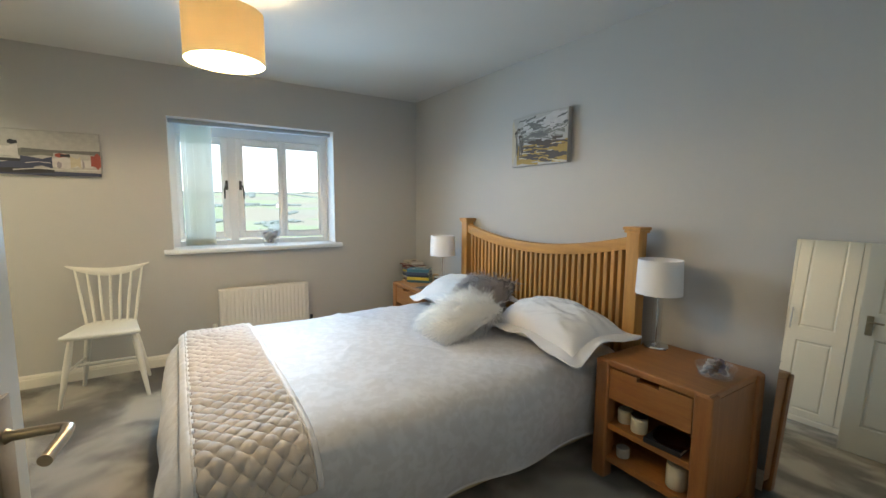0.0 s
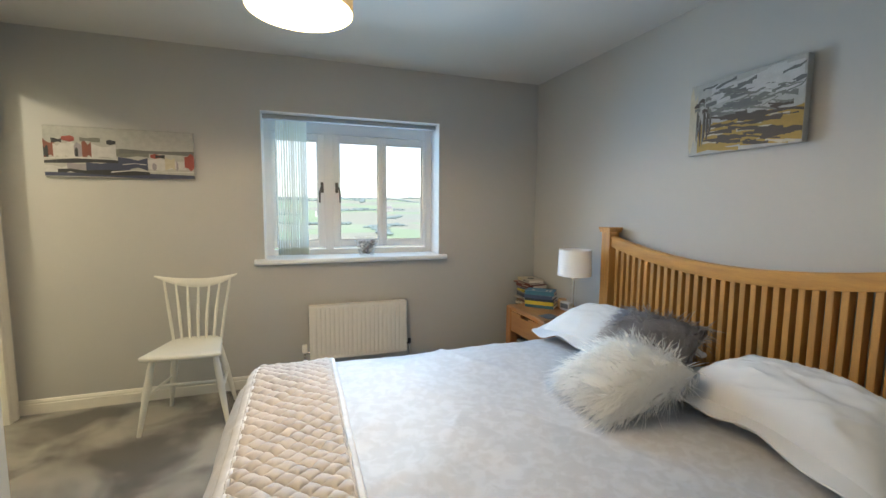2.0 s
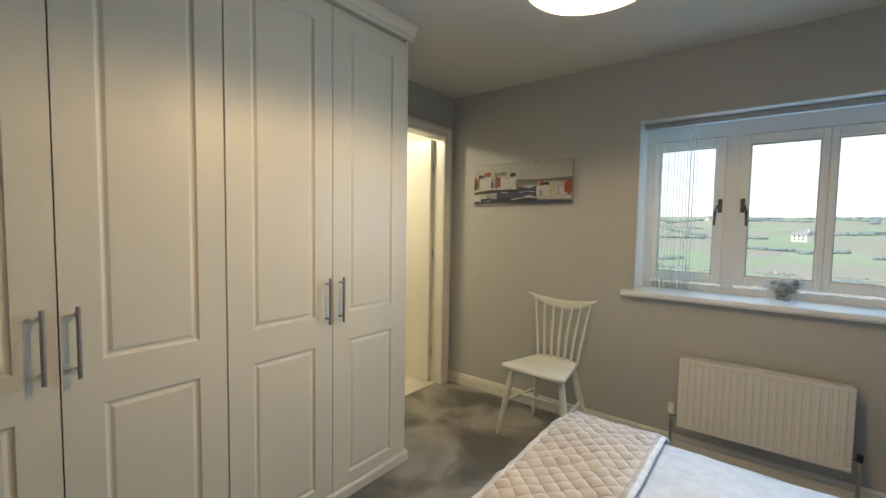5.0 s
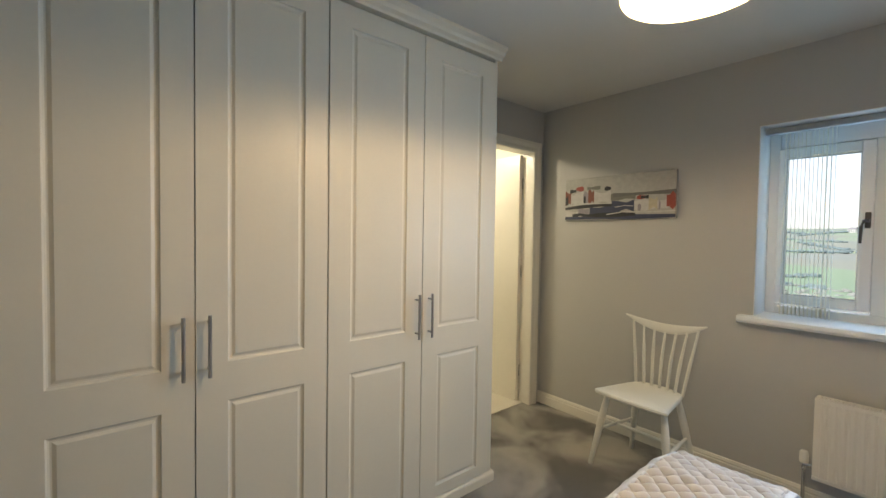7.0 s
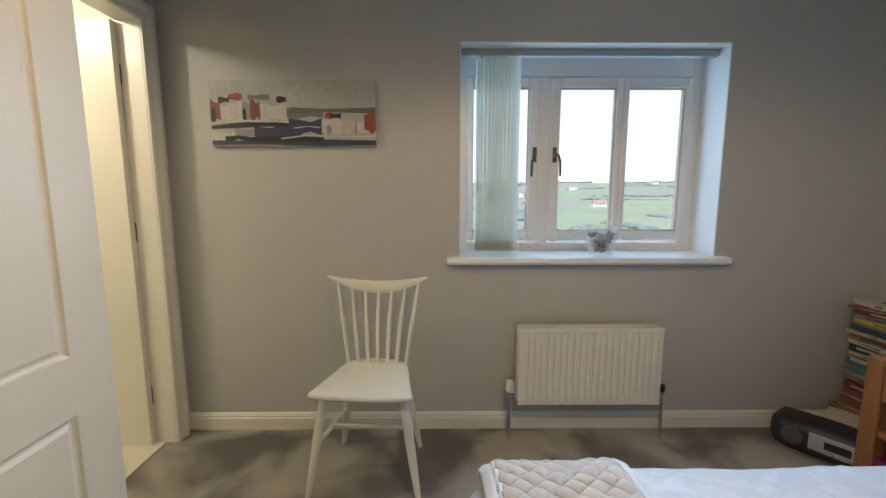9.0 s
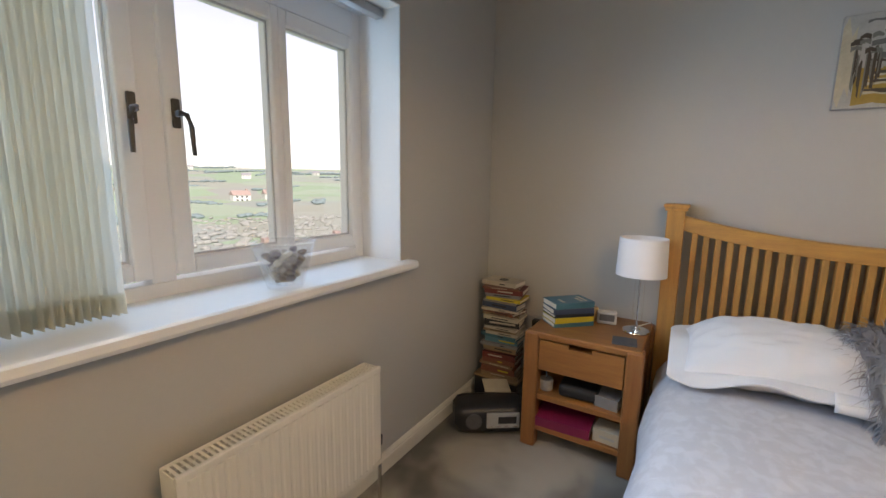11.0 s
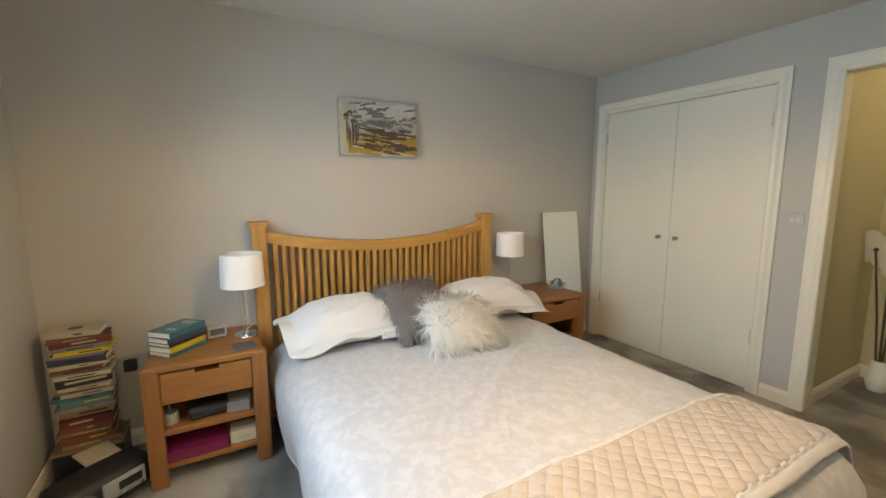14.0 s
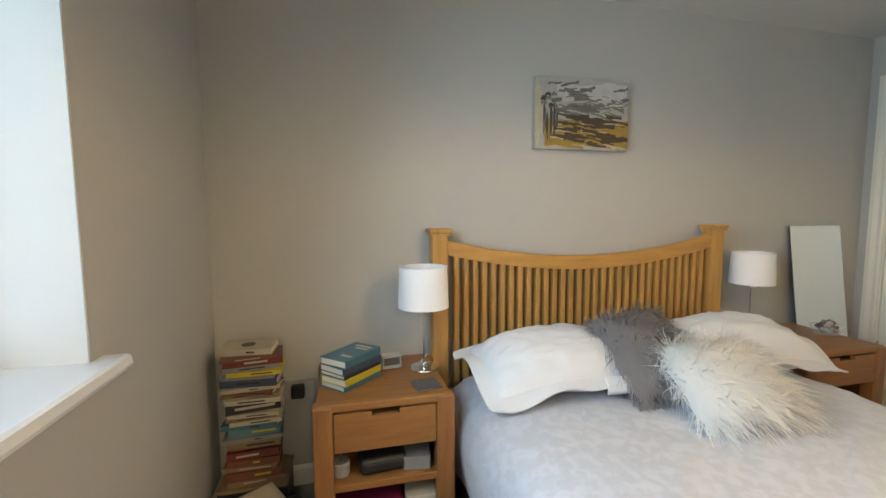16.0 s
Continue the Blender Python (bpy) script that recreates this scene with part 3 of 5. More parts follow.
def bed_height(x, y):
    """The top of the bedspread over the middle of the mattress."""
    return 0.006 * math.exp(-((x - 1.3) / 0.7) ** 2) + 0.010 * noise.noise((x * 2.2, y * 2.2, 0)) + 0.005 * noise.noise((x * 6, y * 6, 3)) + 0.0022 * noise.noise((x * 19, y * 19, 7)) + crease(x, y)


DROP = [(-0.035, 0.13), (-0.05, 0.20), (-0.062, 0.27), (-0.068, 0.34), (-0.06, 0.40), (-0.035, 0.45), (0.0, 0.49), (0.045, 0.511), (0.10, 0.520), (0.17, 0.525), (0.25, 0.527)]
bm = bmesh.new()
rows = []
SX0, SX1, SY0, SY1 = -0.035, 2.0, 1.24, 2.75
NP = 420
for inset, z in DROP + [(0.25 + 0.028 * k, 0.528) for k in range(1, 20)]:
    loop = rounded_loop(SX0 + inset, SX1 - inset, SY0 + inset, SY1 - inset, max(0.13 - inset * 0.45, 0.02), NP)
    row = []
    for k, (x, y) in enumerate(loop):
        low = max(0.0, min(1.0, (0.50 - z) / 0.33))
        fold = low * (0.016 * math.sin(k * 0.19 + 1.3 * math.sin(k * 0.031)) + 0.012 * noise.noise((k * 0.045, z * 2, 5)))
        d = Vector((x - min(max(x, SX0 + 0.3), SX1 - 0.3), y - min(max(y, SY0 + 0.3), SY1 - 0.3), 0))
        d = d.normalized() if d.length > 1e-6 else Vector((0, 0, 0))
        row.append((x + d.x * fold, y + d.y * fold, z + bed_height(x, y) * (1 - low) + low * 0.012 * noise.noise((x * 3, y * 3, 9))))
    rows.append(row)
vs = add_grid(bm, rows, closed=True)
bmesh.ops.contextual_create(bm, geom=vs[-1])
spread = thing("bedspread", pose(0, 0, 0), "ivory damask bedspread spread over the bed", "bedspread")
part("cloth", bm, SPREAD, spread, "", True)
bm = bmesh.new()
ring = [Vector(p) for p in rows[0]]
sides = []
for k, p in enumerate(ring):
    d = (ring[(k + 1) % NP] - ring[k - 1]).normalized()
    n = Vector((d.y, -d.x, 0))
    sides.append([p + n * (0.004 * math.cos(a)) + Vector((0, 0, 0.005 * math.sin(a))) for a in [2 * math.pi * i / 6 for i in range(6)]])
add_grid(bm, sides + sides[:1], closed=True)
part("hem", bm, PIPING, spread, "stitched hem", True)

# quilted throw across the foot
TX0, TX1 = -0.022, 0.35


def spread_profile(s):
    """Place across the bed at s metres along the cloth from its north edge: y, z and the outward way."""
    pts = [(SY1 - i, z) for i, z in DROP]
    pts = pts + [(SY0 + i, z) for i, z in DROP[::-1]]
    run = 0
    for (a, b), (c, d) in zip(pts, pts[1:]):
        step = math.hypot(c - a, d - b)
        if run + step >= s:
            u = (s - run) / step
            ny, nz = -(d - b) / step, (c - a) / step
            return a + (c - a) * u, b + (d - b) * u, ny * -1, nz * -1
        run += step
    return pts[-1][0], pts[-1][1], -1, 0


S0, S1 = 0.30, 2.02
bm = bmesh.new()
rows = []
NS, NX = 380, 84
for i in range(NS + 1):
    s = S0 + (S1 - S0) * i / NS
    y, z, ny, nz = spread_profile(s)
    row = []
    for j in range(NX + 1):
        x = TX0 + (TX1 - TX0) * j / NX
        border = min(x - TX0, TX1 - x)
        c = 0.062
        puff = abs(math.sin(math.pi * (x + s) / c)) * abs(math.sin(math.pi * (x - s) / c))
        h = 0.012 + (0.011 * puff ** 0.5 if border > 0.03 else 0.004 * math.sin(min(border, 0.03) / 0.03 * math.pi))
        h += bed_height(x, y) * (1 if z > 0.49 else max(0, (z - 0.24) * 4)) + 0.004 * noise.noise((x * 30, s * 30, 0))
        sag = 0.022 * max(0.0, (0.06 - (x - TX0)) / 0.06) ** 2
        row.append((x, y + ny * h, z + nz * h - sag * nz))
    rows.append(row)
bm.free()
throw = thing("quilted_throw", pose(0, 0, 0), "champagne satin throw quilted in diamonds across the bed's foot", "throw")
for name, j0, j1, mat in (("border", 0, 8, PIPING), ("quilting", 8, NX - 4, QUILT), ("border", NX - 4, NX, PIPING)):
    bm = bmesh.new()
    add_grid(bm, [row[j0:j1 + 1] for row in rows])
    cloth = part(name, bm, mat, throw, "", True)
    sol = cloth.modifiers.new("thickness", "SOLIDIFY")
    sol.thickness, sol.offset = 0.008, -1


def pillow(name, m, w, d, t, label, mat=LINEN, flange=0.05, seed=0, category="pillow", group="", droop=0.0):
    """A stuffed pillow with a flat flange round it, lying in x-y."""
    ob = thing(name, m, label, category, group)
    bm = bmesh.new()
    n = 44
    for side in (1, -1):
        rows = []
        for i in range(n + 1):
            u = -1 + 2 * i / n
            row = []
            for j in range(n + 1):
                v = -1 + 2 * j / n
                pu, pv = abs(u), abs(v)
                k = (1 - pu ** 2.6) ** 0.62 * (1 - pv ** 2.6) ** 0.62
                pinch = 1 - 0.07 * (pu * pv) ** 2 if not flange else 1
                edge = 1 - 0.05 * (1 - pv ** 2) * pu ** 2 - 0.0
                x, y = u * w / 2 * pinch * (1 - 0.035 * (1 - pv * pv) * pu), v * d / 2 * pinch * (1 - 0.05 * (1 - pu * pu) * pv)
                z = side * (t / 2 * k + 0.004) - droop * (pu * pv) ** 2
                z += 0.016 * noise.noise((u * 2.2 + seed, v * 2.2, side)) * k + 0.009 * noise.noise((u * 5 + seed, v * 5, side)) * min(1, k * 3)
                z += 0.006 * max(0.0, 1 - abs(noise.noise((u * 2.5 + v * 2, v * 1.2 - u + seed, 5))) / 0.15) * min(1, k * 3) * (1 if flange else 0)
                row.append((x, y, z))
            rows.append(row if side == 1 else row[::-1])
        add_grid(bm, rows)
    bmesh.ops.remove_doubles(bm, verts=bm.verts, dist=0.0005)
    part("cover", bm, mat, ob, "", True)
    if flange:
        bm = bmesh.new()
        loops = []
        for off, z in ((-0.03, 0.006), (flange * 0.5, 0.004), (flange, 0.003), (flange, -0.003), (flange * 0.5, -0.004), (-0.03, -0.006)):
            loop = rounded_loop(-w / 2 - off, w / 2 + off, -d / 2 - off, d / 2 + off, 0.02, 160)
            loops.append([(x, y, z + (0.012 * math.sin(k * 0.35 + seed) * max(0, off) / flange) - droop * min(1.15, abs(4 * x * y / (w * d))) ** 2) for k, (x, y) in enumerate(loop)])
        add_grid(bm, loops, closed=True)
        part("flange", bm, mat, ob, "", True)
    return ob


for y, turn, seed in ((2.385, 2, 1), (1.495, -5, 4)):
    headrest = pillow("pillow", pose(1.735, y, 0.640, 0, -8, turn), 0.38, 0.66, 0.22, "plump white cotton pillow with a flat hem, laid against the headboard", seed=seed, group="pillows", droop=0.04)
    if seed == 1:
        bm = bmesh.new()
        add_grid(bm, [[(-0.245 + 0.010 * math.sin(5 * v) + 0.035 * u * u, v, -0.030 + 0.052 * u + 0.004 * math.sin(9 * v)) for u in (0, 0.33, 0.66, 1)] for v in [-0.33 + 0.012 * k for k in range(22)]])
        flap = part("turned_hem", bm, LINEN, headrest, "hem of the pillowcase turned upwards", True)
        thick = flap.modifiers.new("thickness", "SOLIDIFY")
        thick.thickness = 0.004


def fur_cushion(name, m, size, label, mat, seed, hair):
    ob = pillow(name, m, size, size, 0.15, label, mat, 0.0, seed, "cushion")
    rnd = random.Random(seed)
    verts, faces, normals = [], [], []
    for _ in range(5200):
        u, v, side = rnd.uniform(-1, 1), rnd.uniform(-1, 1), 1 if rnd.random() < 0.75 else -1
        k = (1 - abs(u) ** 2.6) ** 0.62 * (1 - abs(v) ** 2.6) ** 0.62
        p = Vector((u * size / 2, v * size / 2, side * 0.073 * k))
        out = Vector((u * (0.3 + u * u), v * (0.3 + v * v), side * (1.1 * k + 0.15))).normalized()
        lock = Vector((noise.noise((u * 3, v * 3, seed)), noise.noise((u * 3, v * 3, seed + 9)), 0)) * 0.9
        lie = Vector((rnd.gauss(-0.75, 0.3), rnd.gauss(0, 0.32), rnd.gauss(0, 0.2))) + lock
        d = (out * 0.6 + lie).normalized()
        ln = hair * rnd.uniform(0.6, 1.3)
        across = d.cross(out + 0.3 * Vector((rnd.gauss(0, 1), rnd.gauss(0, 1), rnd.gauss(0, 1)))).normalized()
        if across.cross(d).dot(out) < 0:
            across = -across
        wide = across * rnd.uniform(0.0010, 0.0026)
        bend = Vector((rnd.gauss(-0.3, 0.2), rnd.gauss(0, 0.2), -0.1)) * ln * 0.5
        q, e = p + d * ln * 0.55, p + d * ln + bend
        n0 = len(verts)
        verts += [p - wide, p + wide, q + wide * 0.8, q - wide * 0.8, e]
        faces += [(n0, n0 + 1, n0 + 2, n0 + 3), (n0 + 3, n0 + 2, n0 + 4)]
        normals += [(out + 0.35 * across.cross(d) + 0.3 * lock).normalized()] * 5
    me = bpy.data.meshes.new("fur")
    me.from_pydata(verts, [], faces)
    me.polygons.foreach_set("use_smooth", [True] * len(me.polygons))
    me.normals_split_custom_set_from_vertices(normals)
    me.materials.append(mat)
    new("fur", me).parent = ob
    return ob


fur_cushion("fur_cushion", pose(1.63, 2.035, 0.668, 0, -40, 10), 0.39, "dark grey long-haired fur cushion leaning on a pillow", FURG, 3, 0.06)
fur_cushion("fur_cushion", pose(1.395, 1.90, 0.625, 0, -25, -8), 0.38, "white long-haired fur cushion leaning on a grey one", FURW, 5, 0.085)

# ---- bedside tables ----


def bedside_table(m):
    t = thing("bedside_table", m, "brown oak bedside table with one drawer and two open shelves", "bedside table", "bedside tables")
    w, d, h, p = 0.512, 0.45, 0.58, 0.07
    part("top", box(-d / 2, d / 2 , -w / 2 + 0.012, w / 2 - 0.012, h - 0.032, h, 0.008, 3), BROWN, t)
    for sx in (-1, 1):
        for sy in (-1, 1):
            a, b = sorted((sx * (d / 2 + 0.004), sx * (d / 2 - 0.060)))
            c, e = sorted((sy * w / 2, sy * (w / 2 - p)))
            part("leg", box(a, b, c, e, 0, h - 0.006, 0.010, 3), BROWN_UP, t)
    for sy in (-1, 1):
        c, e = sorted((sy * (w / 2 - 0.014), sy * (w / 2 - 0.034)))
        part("side_panel", box(-d / 2 + 0.045, d / 2 - 0.045, c, e, 0.06, h - 0.033), BROWN_UP, t)
    part("back_panel", box(d / 2 - 0.042, d / 2 - 0.030, -w / 2 + p, w / 2 - p, 0.06, h - 0.033), BROWN, t)
    for z in (0.085, 0.245):
        part("shelf", box(-d / 2 + 0.012, d / 2 - 0.046, -w / 2 + 0.035, w / 2 - 0.035, z, z + 0.028, 0.003), BROWN, t)
    bm = bmesh.new()
    hw = w / 2 - p - 0.003
    for a, b, c, e in ((-hw, hw, 0.40, 0.525), (-hw, -0.05, 0.525, 0.542), (0.05, hw, 0.525, 0.542)):
        add_box(bm, -d / 2 + 0.002, -d / 2 + 0.022, a, b, c, e)
    drawer = part("drawer", bm, BROWN, t)
    part("drawer_box", box(-d / 2 + 0.022, d / 2 - 0.06, -hw, hw, 0.41, 0.51), BROWN, drawer)
    return t


nsn = bedside_table(pose(1.868, 3.10, 0))
copy_thing(nsn, pose(1.868, 0.885, 0))


def table_lamp(m):
    t = thing("table_lamp", m, "table lamp with a white drum shade on a clear glass stem", "table lamp", "bedside lamps")
    part("base", lathe([(0.058, 0), (0.060, 0.004), (0.058, 0.010), (0.02, 0.014), (0.014, 0.02)], 32), CHROME, t, "round chrome base", True)
    part("stem", lathe([(0.022, 0.016), (0.022, 0.25)], 24), PANE, t, "clear glass tube stem", True)
    part("rod", lathe([(0.004, 0.016), (0.004, 0.29)], 10), CHROME, t)
    part("collar", lathe([(0.022, 0.25), (0.022, 0.256), (0.012, 0.262), (0.012, 0.29)], 20), CHROME, t, "", True)
    part("bulb", lathe([(0.012, 0.29), (0.013, 0.31), (0.028, 0.34), (0.030, 0.36), (0.02, 0.385), (0.004, 0.392)], 16), SHADE, t, "", True)
    part("shade", lathe([(0.105, 0.270), (0.107, 0.270), (0.101, 0.440), (0.099, 0.440), (0.105, 0.271)], 40, cap=False), SHADE, t, "white fabric drum shade", True)
    return t


lp = table_lamp(pose(1.90, 2.912, 0.581))
copy_thing(lp, pose(2.0, 1.066, 0.581))

# ---- radiator ----
rad = thing("radiator", pose(0.251, 0, 0), "white ribbed panel radiator under the window", "radiator")
RW, R0, R1, RY = 0.703, 0.195, 0.588, 3.645
sec = [(0, RY + 0.006)]
nr = 21
for k in range(nr):
    x = 0.02 + (RW - 0.04) * k / nr
    p = (RW - 0.04) / nr
    sec += [(x + 0.1 * p, RY + 0.004), (x + 0.25 * p, RY), (x + 0.75 * p, RY), (x + 0.9 * p, RY + 0.004)]
sec += [(RW, RY + 0.006), (RW, RY + 0.016), (0, RY + 0.016)]
bm = bmesh.new()
add_loft(bm, [[(x, y, z) for x, y in sec] for z in (R0 + 0.02, R1 - 0.02)])
add_box(bm, 0, RW, RY + 0.002, RY + 0.016, R0, R0 + 0.02, 0.003), add_box(bm, 0, RW, RY + 0.002, RY + 0.016, R1 - 0.02, R1, 0.003)
bmesh.ops.recalc_face_normals(bm, faces=bm.faces)
part("front_panel", bm, RADP, rad)
part("back_panel", box(0, RW, RY + 0.07, RY + 0.085, R0, R1 - 0.004, 0.004), RADP, rad)
for x in (0.0, RW - 0.003):
    part("side_cover", box(x, x + 0.003, RY + 0.016, RY + 0.07, R0 + 0.01, R1 - 0.006), RADP, rad)
bm = bmesh.new()
n = 46
for k in range(n):
    x = 0.008 + (RW - 0.02) * k / n
    add_box(bm, x, x + 0.0075, RY + 0.018, RY + 0.068, R1 - 0.010, R1 - 0.004)
for y in (RY + 0.016, RY + 0.042, RY + 0.066):
    add_box(bm, 0.003, RW - 0.003, y, y + 0.004, R1 - 0.0095, R1 - 0.0035)
part("top_grille", bm, RADP, rad)
for x in (0.12, RW - 0.15):
    part("bracket", box(x, x + 0.03, RY + 0.085, YN, R0 + 0.05, R1 - 0.16), RADP, rad)
part("pipe", tube([(-0.035, RY + 0.04, 0.0), (-0.035, RY + 0.04, R0 + 0.03)], 0.008, 10), CHROME, rad, "", True)
bm = tube([(-0.035, RY + 0.04, R0 + 0.03), (-0.035, RY + 0.04, R0 + 0.05), (-0.002, RY + 0.04, R0 + 0.05)], 0.011, 12)
part("valve", bm, CHROME, rad, "chrome valve body", True)
part("valve_knob", lathe([(0.014, R0 + 0.055), (0.018, R0 + 0.06), (0.018, R0 + 0.10), (0.014, R0 + 0.112), (0.004, R0 + 0.114)], 16, (-0.035, RY + 0.04)), WHITE, rad, "white thermostatic valve head", True)
part("pipe", tube([(RW + 0.03, RY + 0.04, 0.0), (RW + 0.03, RY + 0.04, R0 + 0.05), (RW, RY + 0.04, R0 + 0.05)], 0.008, 10), CHROME, rad, "", True)
part("lockshield", lathe([(0.012, R0 + 0.05), (0.013, R0 + 0.085), (0.005, R0 + 0.09)], 14, (RW + 0.03, RY + 0.04)), BLACKP, rad, "", True)

# ---- chair ----


def chair(m):
    t = thing("spindle_chair", m, "ivory painted wooden spindle-back chair beside the wall", "chair")
    bm = bmesh.new()
    rows = []
    half = [(0.0, -0.205), (0.07, -0.204), (0.13, -0.200), (0.18, -0.193), (0.200, -0.188), (0.208, -0.178), (0.203, -0.160), (0.192, -0.11), (0.180, -0.05), (0.168, 0.01),
            (0.157, 0.07), (0.143, 0.12), (0.118, 0.155), (0.08, 0.175), (0.04, 0.183), (0.0, 0.185)]
    outline = half + [(-x, y) for x, y in half[-2:0:-1]]
    for z, k, dish in ((0.425, 0.88, 0), (0.432, 0.97, 0), (0.442, 1.0, 0), (0.452, 0.992, 0), (0.457, 0.955, 0), (0.453, 0.70, 1), (0.449, 0.3, 1)):
        rows.append([(x * k, y * k, z - 0.003 * dish * (y < 0)) for x, y in outline])
    add_loft(bm, rows)
    bmesh.ops.recalc_face_normals(bm, faces=bm.faces)
    part("seat", bm, CHAIRP, t, "", True)
    for sx in (-1, 1):
        for y0, y1 in ((-0.12, -0.175), (0.12, 0.20)):
            pts = [Vector((sx * (0.16 if y0 < 0 else 0.12), y0, 0.43)).lerp(Vector((sx * (0.228 if y0 < 0 else 0.19), y1, 0.0)), u) for u in (0, 0.15, 0.4, 0.7, 1)]
            part("leg", tube(pts, [0.014, 0.018, 0.020, 0.016, 0.011], 12), CHAIRP, t, "", True)
        part("stretcher", tube([(sx * 0.194, -0.148, 0.215), (sx * 0.174, 0, 0.215), (sx * 0.156, 0.16, 0.215)], [0.008, 0.011, 0.008], 10), CHAIRP, t, "", True)
    part("stretcher", tube([(-0.174, 0, 0.215), (0, 0, 0.215), (0.174, 0, 0.215)], [0.008, 0.011, 0.008], 10), CHAIRP, t, "", True)
    for k in range(7):
        u = -1 + 2 * k / 6
        part("spindle", tube([(u * 0.135, 0.145 - 0.01 * u * u, 0.445), (u * 0.158, 0.165 - 0.008 * u * u, 0.62), (u * 0.188, 0.198 - 0.012 * u * u, 0.778 + 0.046 * u * u)], [0.0085, 0.0095, 0.006], 10), CHAIRP, t, "", True)
    secs = []
    for k in range(25):
        u = -1 + 2 * k / 24
        h = 0.029 * (1 - 0.86 * abs(u) ** 2.2)
        zc, y, x = 0.797 + 0.054 * u * u, 0.205 - 0.03 * u * u, u * 0.232
        secs.append([(x, y + 0.010 * math.cos(a), zc + h * math.sin(a)) for a in [2 * math.pi * i / 14 for i in range(14)]])
    bm = bmesh.new()
    add_loft(bm, secs)
    bmesh.ops.recalc_face_normals(bm, faces=bm.faces)
    part("crest_rail", bm, CHAIRP, t, "", True)
    return t


chair(pose(-0.433, 3.43, 0, 0, 0, -4))

# ---- ceiling lamp ----
cl = thing("ceiling_lamp", pose(0.226, 2.132, 0), "cream drum ceiling lamp with glowing white diffuser", "ceiling lamp")
part("shade", lathe([(0.166, 1.916), (0.168, 1.916), (0.168, 2.137), (0.166, 2.137), (0.166, 1.917)], 64, cap=False), DRUM, cl, "cream fabric drum shade", True)
part("diffuser", lathe([(0.165, 1.960), (0.165, 1.964)], 64), DIFFUSER, cl, "glowing opal diffuser")
part("ceiling_rose", lathe([(0.05, H - 0.001), (0.05, H - 0.012), (0.02, H - 0.03), (0.006, H - 0.036)], 28), WHITE, cl, "", True)
part("flex", tube([(0, 0, H - 0.03), (0, 0, 2.10)], 0.004, 8), WHITE, cl)
bm = bmesh.new()
for a in (0, 120, 240):
    add_tube(bm, [(0, 0, 2.11), (0.1665 * math.cos(radians(a)), 0.1665 * math.sin(radians(a)), 2.135)], 0.002, 6)
part("spider", bm, WHITE, cl)

# ---- mirror ----
mir = thing("leaning_mirror", pose(2.184, 0.380, 1.152, 0, 7.2, 2), "tall frameless mirror leaning against the wall", "mirror")
part("glass", box(-0.006, -0.002, -0.213, 0.213, -1.159, 0.0, 0.001, 1), MIRROR, mir)
part("backing", box(-0.002, 0.004, -0.211, 0.211, -1.157, -0.002), BLACKP, mir)

# ---- pictures ----


def colour(name, c, rough=0.6, var=0.12):
    return material(name, c, rough, var, 30, 0.5, 160, depth=0.003)


def painting(name, m, w, h, t, ground, strokes, label):
    """A stretched canvas in local x-z whose painted side faces -y; strokes are (colour, points, width) in parts of the canvas."""
    ob = thing(name, m, label, "picture")
    part("canvas", box(0, w, 0, t, 0, h, 0.004), ground, ob)
    for k, (mat, pts, wd) in enumerate(strokes):
        bm = bmesh.new()
        lift = -0.0006 - 0.000012 * k
        rows = []
        for i, (u, v) in enumerate(pts):
            half = wd * (0.75 + 0.25 * math.sin(k * 1.3 + i * 2.1)) / 2
            lo, hi = max(0.0, v - half), min(1.0, v + half)
            rows.append([(u * w, lift, lo * h), (u * w, lift, hi * h)])
        add_grid(bm, rows)
        part("brush_stroke", bm, mat, ob)
    return ob


P_SKY, P_WHITE, P_RED = colour("paint_warm_grey", (0.47, 0.455, 0.42)), colour("paint_white", (0.60, 0.58, 0.56)), colour("paint_red", (0.33, 0.07, 0.05))
P_DARK, P_NAVY, P_MAUVE = colour("paint_black", (0.03, 0.03, 0.035)), colour("paint_navy", (0.05, 0.06, 0.11)), colour("paint_mauve", (0.32, 0.29, 0.32))
P_HILL, P_RUST = colour("paint_grey_green", (0.20, 0.20, 0.17)), colour("paint_rust", (0.24, 0.08, 0.05))
P_OCHRE, P_CREAM, P_UMBER = colour("paint_ochre", (0.40, 0.26, 0.05)), colour("paint_cream", (0.56, 0.50, 0.36)), colour("paint_umber", (0.08, 0.06, 0.04))
P_GREY = colour("paint_mid_grey", (0.16, 0.155, 0.145))


def block(mat, u0, u1, v0, v1):
    """A patch of paint with wavering ends."""
    return (mat, [(u0, (v0 + v1) / 2), ((2 * u0 + u1) / 3, (v0 + v1) / 2), ((u0 + 2 * u1) / 3, (v0 + v1) / 2), (u1, (v0 + v1) / 2)], v1 - v0)


